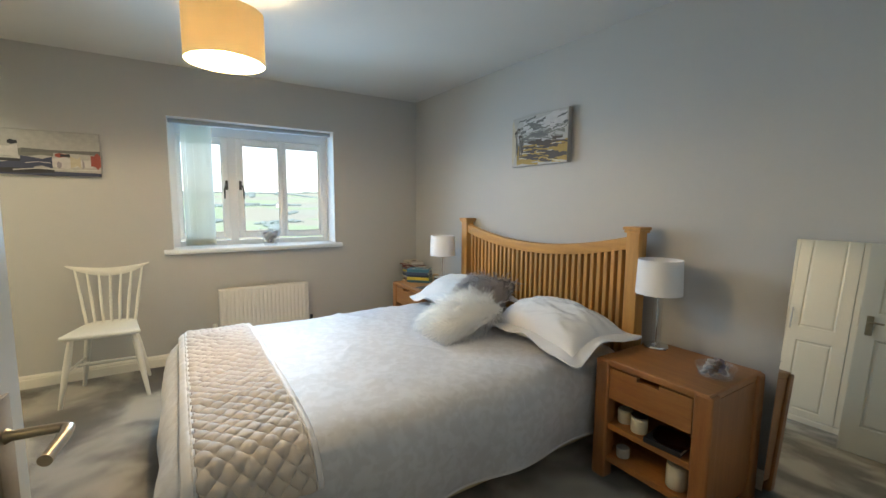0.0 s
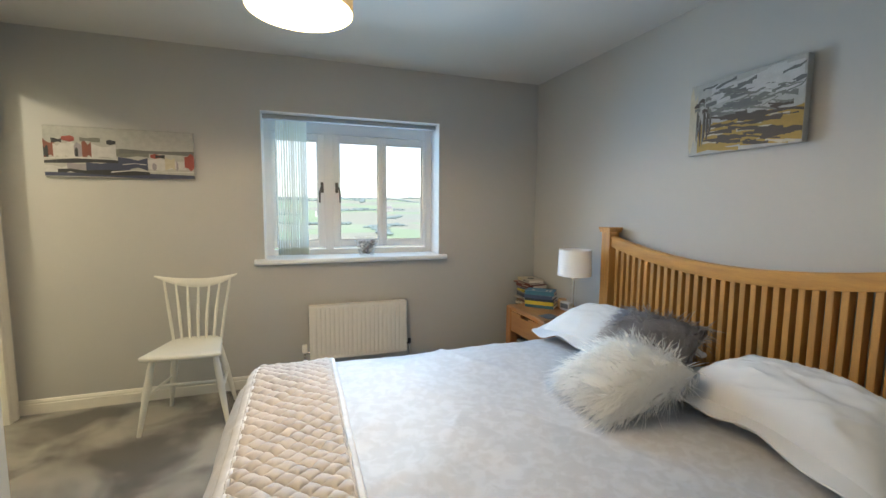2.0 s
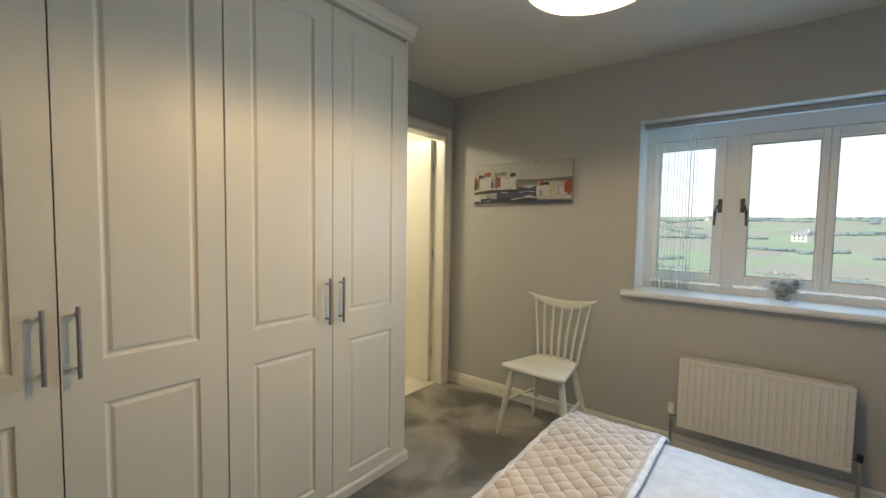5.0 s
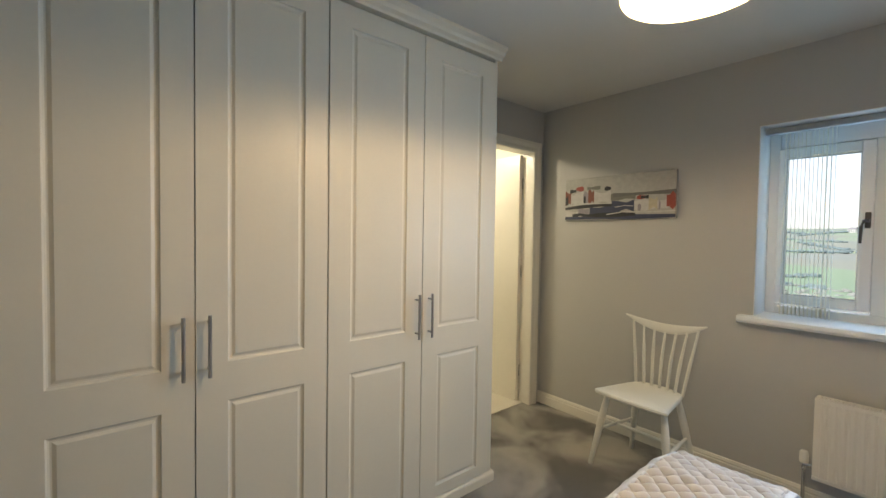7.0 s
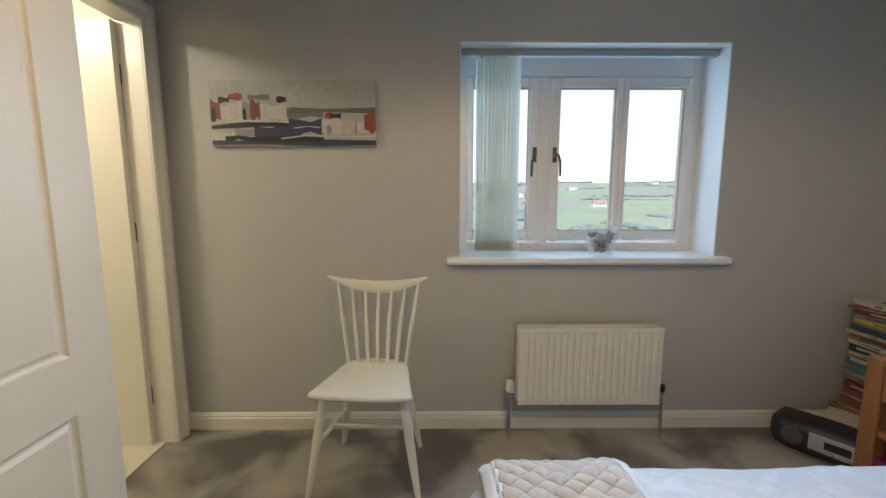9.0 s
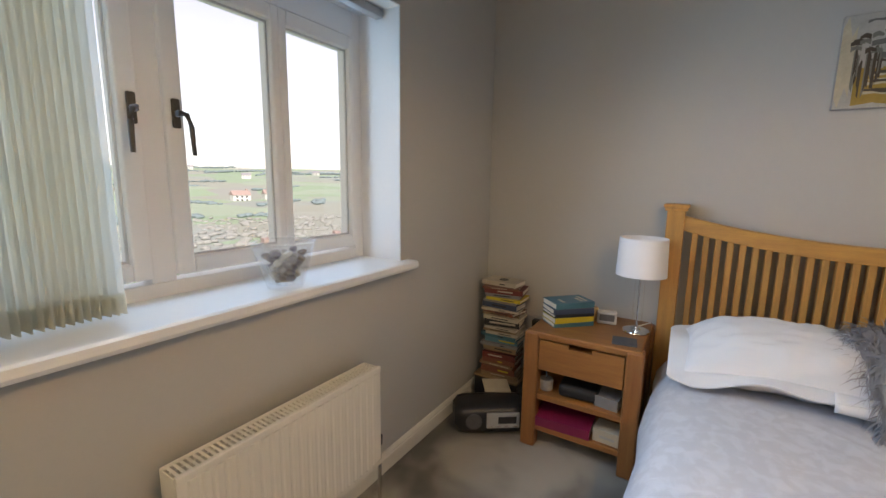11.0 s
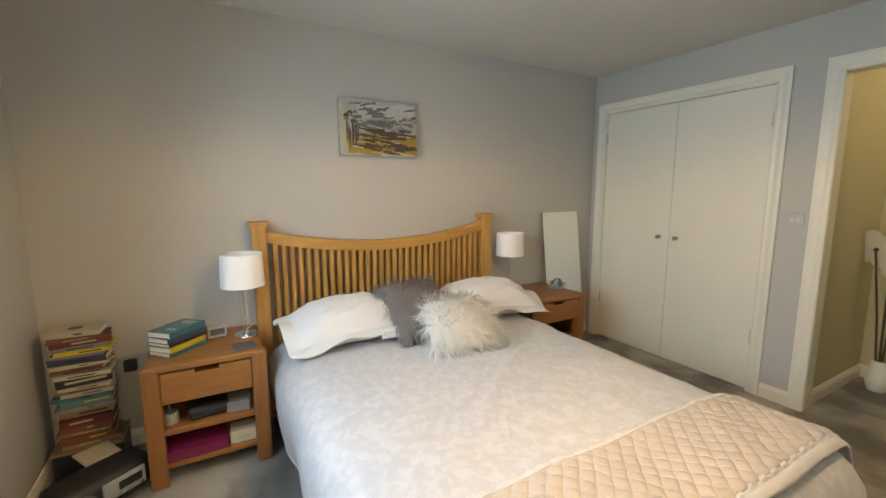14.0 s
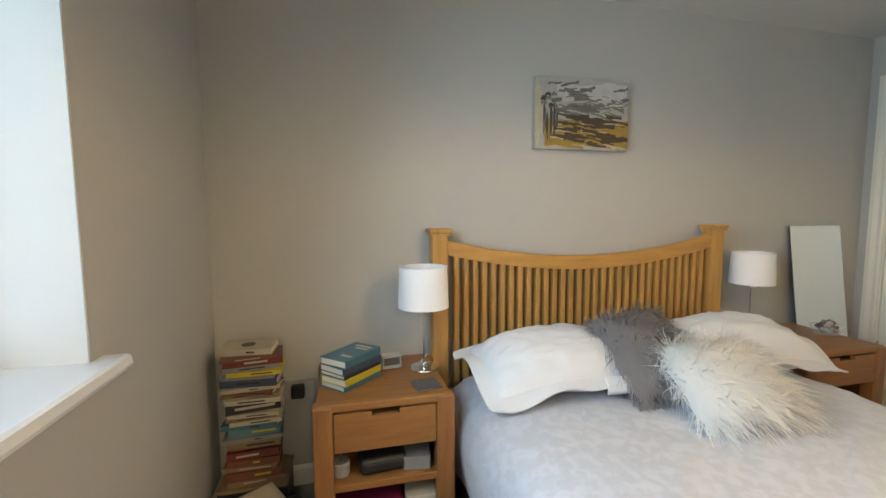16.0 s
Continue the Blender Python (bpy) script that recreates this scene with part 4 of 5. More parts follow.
harbour = [block(P_HILL, 0.44, 0.68, 0.42, 0.60), block(P_RUST, 0.0, 0.07, 0.34, 0.74), block(P_WHITE, 0.06, 0.13, 0.34, 0.68), block(P_WHITE, 0.115, 0.2, 0.36, 0.72),
           block(P_MAUVE, 0.19, 0.245, 0.36, 0.70), block(P_RUST, 0.24, 0.30, 0.36, 0.74), block(P_WHITE, 0.30, 0.46, 0.36, 0.68), block(P_HILL, 0.23, 0.36, 0.70, 0.80),
           block(P_RED, 0.115, 0.195, 0.69, 0.82), block(P_DARK, 0.40, 0.46, 0.66, 0.77), block(P_DARK, 0.05, 0.115, 0.66, 0.76), block(P_GREY, 0.48, 1.0, 0.50, 0.60), block(P_DARK, 0.0, 0.03, 0.34, 0.62), block(P_DARK, 0.195, 0.215, 0.36, 0.6), block(P_RED, 0.69, 0.78, 0.42, 0.52),
           block(P_WHITE, 0.0, 0.16, 0.04, 0.24), block(P_MAUVE, 0.14, 0.34, 0.12, 0.30), block(P_NAVY, 0.26, 0.55, 0.08, 0.34), (P_DARK, [(0.0, 0.29), (0.15, 0.32), (0.32, 0.35), (0.48, 0.33)], 0.10),
           (P_WHITE, [(0.0, 0.36), (0.2, 0.39), (0.4, 0.38), (0.54, 0.36)], 0.035), block(P_NAVY, 0.47, 0.67, 0.16, 0.44), (P_DARK, [(0.08, 0.10), (0.16, 0.14), (0.24, 0.10)], 0.11),
           block(P_NAVY, 0.0, 1.0, 0.004, 0.11), block(P_DARK, 0.24, 0.68, 0.05, 0.17), block(P_WHITE, 0.67, 0.94, 0.17, 0.43), block(P_CREAM, 0.79, 0.86, 0.18, 0.47),
           block(P_DARK, 0.725, 0.79, 0.43, 0.51), block(P_RED, 0.93, 1.0, 0.18, 0.56), block(P_MAUVE, 0.70, 0.73, 0.17, 0.34), block(P_MAUVE, 0.87, 0.885, 0.17, 0.40),
           (P_WHITE, [(0.42, 0.12), (0.58, 0.17), (0.8, 0.15), (1.0, 0.16)], 0.025), (P_WHITE, [(0.5, 0.28), (0.58, 0.31), (0.66, 0.29)], 0.02)]
painting("harbour_painting", pose(-1.216, YN - 0.021, 1.455), 0.78, 0.302, 0.02, P_SKY, harbour, "wide canvas painting of white houses round a harbour")

rnd = random.Random(11)
field = [block(P_CREAM, 0.0, 0.08, 0.0, 1.0), block(P_OCHRE, 0.10, 1.0, 0.03, 0.44), block(P_WHITE, 0.22, 0.98, 0.72, 0.96), (P_HILL, [(0.2, 0.52), (0.4, 0.62), (0.55, 0.56), (0.75, 0.68), (0.95, 0.58)], 0.10)]


def streaks(mat, n, u, v, length, width, slope):
    for _ in range(n):
        a, b, c = rnd.uniform(*u), rnd.uniform(*v), rnd.uniform(*length)
        s = rnd.uniform(*slope)
        pts = [(min(1.0, a + c * k / 4), b + s * c * k / 4 + rnd.gauss(0, 0.006)) for k in range(5)]
        field.append((mat, [(p, min(0.985, max(0.015, q))) for p, q in pts], rnd.uniform(*width)))


streaks(P_GREY, 18, (0.1, 0.85), (0.55, 0.92), (0.1, 0.3), (0.03, 0.09), (-0.4, 0.4))
streaks(P_WHITE, 12, (0.15, 0.85), (0.6, 0.95), (0.08, 0.22), (0.03, 0.08), (-0.5, 0.5))
streaks(P_OCHRE, 32, (0.08, 0.8), (0.06, 0.42), (0.15, 0.4), (0.03, 0.08), (-0.25, 0.05))
streaks(P_CREAM, 10, (0.1, 0.8), (0.05, 0.42), (0.1, 0.3), (0.02, 0.05), (-0.3, 0.1))
streaks(P_UMBER, 42, (0.15, 0.8), (0.08, 0.52), (0.12, 0.4), (0.018, 0.06), (-0.3, 0.05))
streaks(P_HILL, 22, (0.2, 0.85), (0.5, 0.8), (0.08, 0.25), (0.012, 0.035), (-0.6, 0.7))
streaks(P_UMBER, 5, (0.6, 0.85), (0.12, 0.22), (0.15, 0.3), (0.05, 0.09), (-0.1, 0.05))
for k in range(14):
    u = 0.06 + 0.012 * k + rnd.uniform(0, 0.02)
    v0, v1 = rnd.uniform(0.08, 0.35), rnd.uniform(0.5, 0.74)
    field.append((P_UMBER if k % 3 else P_HILL, [(u, (v0 + v1) / 2), (u + rnd.uniform(0.008, 0.02), (v0 + v1) / 2)], v1 - v0))
for k in range(8):
    u, v = rnd.uniform(0.05, 0.17), rnd.uniform(0.58, 0.76)
    field.append((P_HILL if k % 2 else P_UMBER, [(u, v), (u + 0.03, v + 0.02), (u + 0.06, v)], 0.06))
painting("landscape_painting", pose(2.121, 2.307, 1.559, 0, 0, -90), 0.522, 0.347, 0.036, P_SKY, field, "thick canvas landscape in ochre, grey and black brush strokes")

# ---- books ----


def book(m, w, d, h, cover, label, pages):
    """A closed book lying flat, its spine along the -x side."""
    ob = thing("book", m, label, "book", "books")
    ob["half"] = w / 2
    bm = bmesh.new()
    add_box(bm, -w / 2, w / 2, -d / 2, d / 2, 0, 0.0022), add_box(bm, -w / 2, w / 2, -d / 2, d / 2, h - 0.0022, h), add_box(bm, -w / 2, -w / 2 + 0.0025, -d / 2, d / 2, 0.0022, h - 0.0022)
    part("cover", bm, cover, ob)
    part("page_block", box(-w / 2 + 0.0026, w / 2 - 0.004, -d / 2 + 0.003, d / 2 - 0.003, 0.0023, h - 0.0023), pages, ob, "cream page edges")
    return ob


PAGES = material("cream_paper", (0.80, 0.76, 0.67), 0.9, 0.06, 8, 0.6, 260, stretch=(1, 1, 6))
COVERS = {n: material("book_cover_" + n, c, 0.4, 0.08, 18, 0.05, 120) for n, c in (
    ("white", (0.52, 0.47, 0.37)), ("red", (0.17, 0.035, 0.03)), ("rust", (0.20, 0.075, 0.045)), ("yellow", (0.60, 0.48, 0.04)), ("black", (0.025, 0.025, 0.03)), ("teal", (0.05, 0.16, 0.21)),
    ("blue", (0.05, 0.07, 0.12)), ("grey", (0.24, 0.24, 0.24)), ("tan", (0.26, 0.18, 0.10)), ("cyan", (0.10, 0.24, 0.30)), ("magenta", (0.20, 0.015, 0.065)))}
rnd = random.Random(5)
z = 0.165
PILE = (("tan", .016), ("rust", .028), ("tan", .014), ("rust", .022), ("red", .026), ("rust", .014), ("tan", .022), ("grey", .014), ("cyan", .024), ("teal", .018), ("white", .014), ("tan", .012), ("white", .012),
        ("black", .034), ("white", .016), ("tan", .01), ("rust", .014), ("white", .012), ("blue", .026), ("grey", .012), ("yellow", .014), ("grey", .016), ("red", .024), ("rust", .010), ("white", .020))
tall = sum(h for _, h in PILE)
for n, h in PILE:
    h *= 0.547 / tall
    top_book = book(pose(1.995 + rnd.gauss(0, 0.008), 3.61 + rnd.gauss(0, 0.008), z, 0, 0, rnd.gauss(2, 5)), 0.135 + rnd.uniform(-0.012, 0.02), 0.20 + rnd.uniform(-0.012, 0.02), h - 0.0006, COVERS[n],
         n + " covered paperback in a tall floor stack of books", PAGES)
    tone = rnd.choice(("white", "yellow", "black", "tan", "white"))
    tone = "white" if tone == n or n in ("red", "black") else tone
    tone = "black" if n == "white" else tone
    part("spine_title", box(-top_book["half"] - 0.0006, -top_book["half"] - 0.0001, -0.06 + rnd.uniform(-0.03, 0.04), 0.03 + rnd.uniform(-0.04, 0.04), h * 0.36, h * 0.62), COVERS[tone], top_book, "bar of spine lettering")
    z += h
last = h - 0.0003
part("cover_picture", lathe([(0.028, last), (0.028, last + 0.0008)], 20), COVERS["black"], top_book, "dark round motif")
crate = thing("storage_box", pose(1.99, 3.61, 0), "low dark storage box under the stack of books", "box")
part("body", box(-0.10, 0.10, -0.13, 0.13, 0.0, 0.15, 0.006), COVERS["black"], crate)
part("lid", box(-0.104, 0.104, -0.134, 0.134, 0.15, 0.1645, 0.004), COVERS["tan"], crate)

TN = 0.5805
z = TN
for k, (n, h, dx, turn) in enumerate((("teal", .022, 0.006, 43), ("yellow", .026, 0.0, 46), ("black", .018, 0.004, 44), ("blue", .026, -0.004, 42), ("teal", .028, 0.0, 47))):
    top_book = book(pose(1.845 + dx, 3.215, z, 0, 0, turn), 0.13, 0.205, h - 0.0005, COVERS[n], n + " paperback in a small pile on the bedside table", PAGES)
    z += h
for dy, ln in ((-0.07, 0.08), (-0.045, 0.06), (0.05, 0.05)):
    part("lettering_bar", box(-0.045, -0.045 + ln, dy - 0.008, dy + 0.008, h - 0.0003, h + 0.0004), COVERS["white"], top_book, "pale bar of lettering")

# ---- radio on the floor ----
radio = thing("portable_radio", pose(1.685, 3.54, 0, 0, 0, 36) @ Matrix.Scale(1.14, 4), "black portable radio with rounded ends and silver front panel", "radio")
secs = []
for k in range(17):
    u = -1 + 2 * k / 16
    e = (1 - abs(u) ** 6) ** 0.5 * 0.35 + 0.65 if abs(u) < 1 else 0.62
    secs.append([(0.085 * e * (abs(math.cos(a)) ** 0.6) * (1 if math.cos(a) > 0 else -1), u * 0.165, 0.072 + 0.070 * e * (abs(math.sin(a)) ** 0.6) * (1 if math.sin(a) > 0 else -1)) for a in [2 * math.pi * i / 28 for i in range(28)]])
bm = bmesh.new()
add_loft(bm, secs)
bmesh.ops.recalc_face_normals(bm, faces=bm.faces)
part("body", bm, BLACKP, radio, "", True)
part("front_panel", box(-0.092, -0.080, -0.115, 0.03, 0.045, 0.115, 0.004), GREYP, radio, "silver control panel")
part("display", box(-0.0945, -0.0921, -0.10, -0.02, 0.068, 0.10, 0.001), BLACKP, radio)
for y in (-0.105, -0.065, -0.03, 0.005):
    part("button", box(-0.0945, -0.0921, y, y + 0.018, 0.05, 0.06, 0.001), CHROME, radio)
part("handle", tube([(0.02, -0.15, 0.122), (0.035, -0.14, 0.134), (0.04, 0, 0.138), (0.035, 0.14, 0.134), (0.02, 0.15, 0.122)], 0.006, 10), BLACKP, radio, "", True)
part("speaker_grille", lathe([(0.035, 0), (0.037, 0.004), (0.03, 0.006)], 24), SLATE, radio).matrix_basis = pose(-0.081, 0.085, 0.075, 0, -90, 0)
mag = thing("folded_magazine", pose(1.80, 3.56, 0.168, 3, -9, 36), "cream folded magazine lying on the radio", "magazine")
part("cover", box(-0.055, 0.055, -0.07, 0.07, 0.0, 0.009, 0.003), COVERS["white"], mag)

# ---- on the bedside tables ----


def jar(m, r, h, mat, label, lid=None):
    ob = thing("candle_jar", m, label, "candle jar", "candle jars")
    part("glass", lathe([(r * 0.9, 0), (r, 0.006), (r, h * 0.82), (r * 0.9, h * 0.88), (r * 0.9, h * 0.9)], 24), mat, ob, "", True)
    if lid:
        part("lid", lathe([(r * 0.95, h * 0.9), (r * 0.97, h * 0.91), (r * 0.97, h), (r * 0.3, h * 1.01)], 24), lid, ob, "", True)
    return ob


WAX = material("cream_wax_glass", (0.72, 0.66, 0.50), 0.25, 0.05, 20, 0.03, 80)
TERRA = material("dull_silver_glass", (0.42, 0.40, 0.37), 0.25, 0.1, 20, 0.05, 80)
SN = 0.275
jar(pose(1.733, 1.035, SN - 0.001), 0.034, 0.07, WAX, "round cream candle on a bedside shelf")
jar(pose(1.708, 0.950, SN - 0.001), 0.036, 0.075, WAX, "cream candle jar with a silver lid", STEEL)
jar(pose(1.713, 0.775, 0.1135), 0.042, 0.10, WAX, "large yellowish candle jar with a cream lid", WAX)
jar(pose(1.713, 1.025, 0.1135), 0.03, 0.05, TERRA, "small dark glass tealight jar")
book(pose(1.733, 0.825, SN - 0.001, 0, 0, 6), 0.16, 0.15, 0.022, COVERS["black"], "black book lying on a bedside shelf", PAGES)
tray = thing("silver_tray", pose(1.723, 0.805, SN + 0.0225, 0, 0, 4), "shallow silver tray lying on a book", "tray")
part("dish", lathe([(0.06, 0), (0.075, 0.006), (0.078, 0.007), (0.06, 0.002)], 28), CHROME, tray, "", True)
jar(pose(1.723, 3.265, SN - 0.001), 0.034, 0.06, TERRA, "grey glass candle jar on a bedside shelf")
tagged(finish("diffuser_reed", tube([(1.723, 3.265, SN + 0.05), (1.725, 3.268, SN + 0.098)], 0.004, 8), CHROME), "short metal pump standing in a glass jar", "pump")
box1 = thing("black_case", pose(1.753, 3.120, SN - 0.001, 0, 0, 4), "black zipped case lying on a bedside shelf", "case")
part("shell", box(-0.07, 0.07, -0.10, 0.08, 0, 0.06, 0.02, 3), BLACKP, box1)
book(pose(1.743, 2.975, SN - 0.001, 0, 0, -8), 0.12, 0.10, 0.05, COVERS["grey"], "grey notebook on a bedside shelf", PAGES)
book(pose(1.743, 3.170, 0.1135, 0, 0, 2), 0.18, 0.26, 0.045, COVERS["magenta"], "thick magenta book on the lower shelf", PAGES)
wb = thing("white_carton", pose(1.723, 2.965, 0.1135, 0, 0, -4), "small white carton on the lower shelf", "box")
part("carton", box(-0.05, 0.05, -0.06, 0.06, 0, 0.06, 0.002), COVERS["white"], wb)
part("lettering", box(-0.0506, -0.0502, -0.035, 0.03, 0.022, 0.034), GREYP, wb)

clock = thing("alarm_clock", pose(1.948, 3.050, TN, 0, 0, 10), "small grey digital alarm clock", "alarm clock")
part("case", box(-0.022, 0.022, -0.045, 0.045, 0, 0.062, 0.008, 3), GREYP, clock)
part("display", box(-0.0232, -0.0222, -0.034, 0.034, 0.018, 0.05), SLATE, clock, "dark display")
tub = thing("wooden_tub", pose(1.963, 3.125, TN), "small round pale wooden pot", "pot")
part("pot", lathe([(0.026, 0), (0.030, 0.006), (0.031, 0.06), (0.027, 0.068)], 24), material("pale_wood", (0.50, 0.34, 0.18), 0.5, 0.1, 8, 0.1, 60, stretch=(6, 6, 1)), tub, "", True)
coaster = thing("slate_coaster", pose(1.733, 2.935, TN, 0, 0, 8), "square dark slate coaster", "coaster")
part("slab", box(-0.05, 0.05, -0.05, 0.05, 0, 0.005, 0.0015), SLATE, coaster)
for y0, y1 in ((2.912, 2.858), (1.0, 1.12)):
    bm = tube([(1.975, y0, TN + 0.004), (2.03, (y0 + y1) / 2, TN + 0.004), (2.06, y1 + 0.01 * (1 if y0 > 2 else -1), TN + 0.006), (2.085, y1, TN - 0.03), (2.118, y1, 0.3)], 0.0028, 8)
    tagged(finish("lamp_cable", bm, WHITE if y0 > 2 else BLACKP, True), "thin lamp cable trailing behind the bedside table", "cable", "lamp cables")


def bowl_with_pebbles(m, profile, n, spread, z0, seed, label, sides=32):
    ob = thing("pebble_bowl", m, label, "bowl", "pebble bowls")
    part("glass", lathe(profile, sides, cap=False), VASE, ob, "clear thick glass", True)
    rnd = random.Random(seed)
    mats = [material("pebble_%s" % c, v, 0.5, 0.12, 30, 0.2, 90) for c, v in (("brown", (0.16, 0.10, 0.07)), ("grey", (0.30, 0.28, 0.27)), ("pale", (0.55, 0.50, 0.44)), ("violet", (0.16, 0.13, 0.16)))]
    for k in range(n):
        bm = bmesh.new()
        bmesh.ops.create_icosphere(bm, subdivisions=2, radius=1.0)
        layer = k / n
        r = spread(layer)
        a = k * 2.4
        q = rnd.uniform(0.1, 0.95) ** 0.5 * r
        s = (rnd.uniform(0.013, 0.02), rnd.uniform(0.011, 0.017), rnd.uniform(0.008, 0.012))
        for v in bm.verts:
            v.co *= 1 + 0.16 * noise.noise(v.co * 1.3 + Vector((k, seed, 0)))
        bmesh.ops.transform(bm, matrix=pose(q * math.cos(a), q * math.sin(a), z0(layer), rnd.uniform(-40, 40), rnd.uniform(-40, 40), rnd.uniform(0, 360)) @ Matrix.Diagonal((*s, 1)), verts=bm.verts)
        part("pebble", bm, mats[k % 4], ob, "", True)
    return ob


bowl_with_pebbles(pose(1.85, 0.72, TN), [(0.05, 0), (0.062, 0.006), (0.074, 0.045), (0.076, 0.05), (0.072, 0.048), (0.058, 0.012), (0.02, 0.01)], 24, lambda u: 0.048 * (1 - 0.55 * u), lambda u: 0.022 + 0.052 * u, 3, "low clear glass dish heaped with shells and pebbles")
bowl_with_pebbles(pose(0.680, 3.80, 0.9195, 0, 0, 20), [(0.050, 0), (0.056, 0.004), (0.100, 0.148), (0.094, 0.148), (0.052, 0.016), (0.02, 0.014)], 56, lambda u: 0.030 + 0.030 * u, lambda u: 0.026 + 0.090 * u, 8, "flared clear glass vase filled with dark pebbles on the sill", 8)

# ---- switch, socket ----
sw = thing("light_switch", pose(0.66, YS, 1.165), "pale grey double light switch on the wall", "light switch")
part("plate", box(-0.043, 0.043, 0.0, 0.009, -0.043, 0.043, 0.003), WALL, sw, "grey painted plate")
for x in (-0.015, 0.015):
    part("rocker", box(x - 0.01, x + 0.01, 0.009, 0.0135, -0.016, 0.016, 0.002), GASKET, sw)
so = thing("wall_socket", pose(east(3.45), 3.45, 0.45), "grey wall socket with a black plug", "socket")
part("plate", box(-0.009, 0.0, -0.073, 0.073, -0.043, 0.043, 0.003), WALL, so, "grey painted plate")
part("plug", box(-0.05, -0.0095, -0.028, 0.028, -0.028, 0.03, 0.008, 3), BLACKP, so, "black plug")

# ---- flowers on the landing ----
vase = thing("floor_vase", pose(0.39, -0.80, 0), "white floor vase with tall artificial white flowers", "vase")
part("body", lathe([(0.045, 0), (0.05, 0.008), (0.065, 0.06), (0.06, 0.13), (0.04, 0.19), (0.045, 0.21), (0.041, 0.21), (0.035, 0.19), (0.02, 0.06)], 28), WHITE, vase, "glazed white body", True)
STEM, PETAL = material("brown_stem", (0.10, 0.07, 0.03), 0.7, 0.1, 20, 0.1, 90), material("ivory_petal", (0.78, 0.74, 0.62), 0.7, 0.05, 20, 0.1, 90)
for x, y, h in ((0.09, 0.05, 0.95), (-0.04, 0.06, 0.86), (0.03, 0.0, 1.06)):
    stem = part("stem", tube([(x * 0.1, y * 0.1, 0.05), (x * 0.5, y * 0.5, h * 0.55), (x, y, h)], [0.008, 0.007, 0.006], 8), STEM, vase, "", True)
    if h > 1.0:
        part("bud", lathe([(0.004, h - 0.01), (0.014, h + 0.01), (0.012, h + 0.03), (0.002, h + 0.045)], 12, (x, y)), STEM, stem, "", True)
        continue
    for k in range(6):
        a = 2 * math.pi * k / 6 + h
        bm = bmesh.new()
        rows = []
        for i in range(6):
            u = i / 5
            wd = 0.055 * math.sin(math.pi * (0.08 + 0.84 * u)) ** 0.7
            rows.append([(wd * v, 0.012 + 0.125 * u, -0.006 * u * u + 0.012 * (1 - v * v) * u + 0.006 * v * v) for v in (-1, -0.5, 0, 0.5, 1)])
        add_grid(bm, rows)
        bmesh.ops.transform(bm, matrix=pose(x, y, h, 70, 0, -15) @ pose(0, 0, 0.01, 0, 0, math.degrees(a)), verts=bm.verts)
        part("petal", bm, PETAL, stem, "", True)
    bm = lathe([(0.012, -0.004), (0.012, 0.012), (0.006, 0.02)], 12)
    bmesh.ops.transform(bm, matrix=pose(x, y, h, 70, 0, -15), verts=bm.verts)
    part("flower_centre", bm, STEM, stem, "", True)

# ---- outside ----


def land(x, y):
    """The height of the country beyond the window: a valley, then low hills."""
    r = math.hypot(x, y - 4)
    base = -4.5 - 9 * (1 - math.exp(-r / 90.0))
    rise = 44 * max(0.0, min(1.0, (r - 330) / 900)) ** 1.1
    return base + rise + (6 * noise.noise((x * 0.004, y * 0.004, 2)) + 2 * noise.noise((x * 0.012, y * 0.012, 5))) * min(1, r / 150)


GRASS = material("patchwork_of_fields", (0.33, 0.38, 0.28), 0.9, 0.1, 0.02, 0.2, 0.6, colour2=(0.36, 0.36, 0.30), depth=0.2)
cells = node_of(GRASS, "ShaderNodeTexVoronoi", Scale=0.02)
tint = node_of(GRASS, "ShaderNodeValToRGB")
tint.color_ramp.interpolation = "CONSTANT"
for pos, c in ((0.28, (0.36, 0.37, 0.30, 1)), (0.42, (0.29, 0.42, 0.25, 1)), (0.55, (0.34, 0.37, 0.33, 1)), (0.7, (0.36, 0.45, 0.31, 1)), (0.82, (0.35, 0.35, 0.31, 1))):
    tint.color_ramp.elements.new(pos).color = c
tint.color_ramp.elements[0].color, tint.color_ramp.elements[-1].color = (0.31, 0.44, 0.26, 1), (0.31, 0.39, 0.27, 1)
_l, _nn = GRASS.node_tree.links, GRASS.node_tree.nodes
_co = node_of(GRASS, "ShaderNodeTexCoord")
_l.new(_co.outputs["Object"], cells.inputs["Vector"])
_l.new(cells.outputs["Color"], tint.inputs[0])
_mixc = node_of(GRASS, "ShaderNodeMix", Factor=0.75)
_mixc.data_type = "RGBA"
_mixc.inputs[0].default_value = 0.75
_old = _nn["Principled BSDF"].inputs["Base Color"].links[0].from_socket
_l.new(_old, _mixc.inputs[6]), _l.new(tint.outputs[0], _mixc.inputs[7])
_l.new(_mixc.outputs[2], _nn["Principled BSDF"].inputs["Base Color"])
bm = bmesh.new()
rings = [6, 12, 20, 32, 48, 70, 100, 140, 190, 250, 320, 400, 480, 560, 650, 750, 860, 980, 1110, 1250, 1500, 1900, 2600]
add_grid(bm, [[(r * math.sin(a), 4 + r * math.cos(a), land(r * math.sin(a), 4 + r * math.cos(a))) for a in [radians(3 * k) for k in range(120)]] for r in rings], closed=True)
bmesh.ops.contextual_create(bm, geom=[v for v in bm.verts if abs(math.hypot(v.co.x, v.co.y - 4) - 6) < 0.1])
tagged(finish("ground", bm, GRASS, True), "green and brown patchwork fields of a wide valley", "countryside", kind="structure")

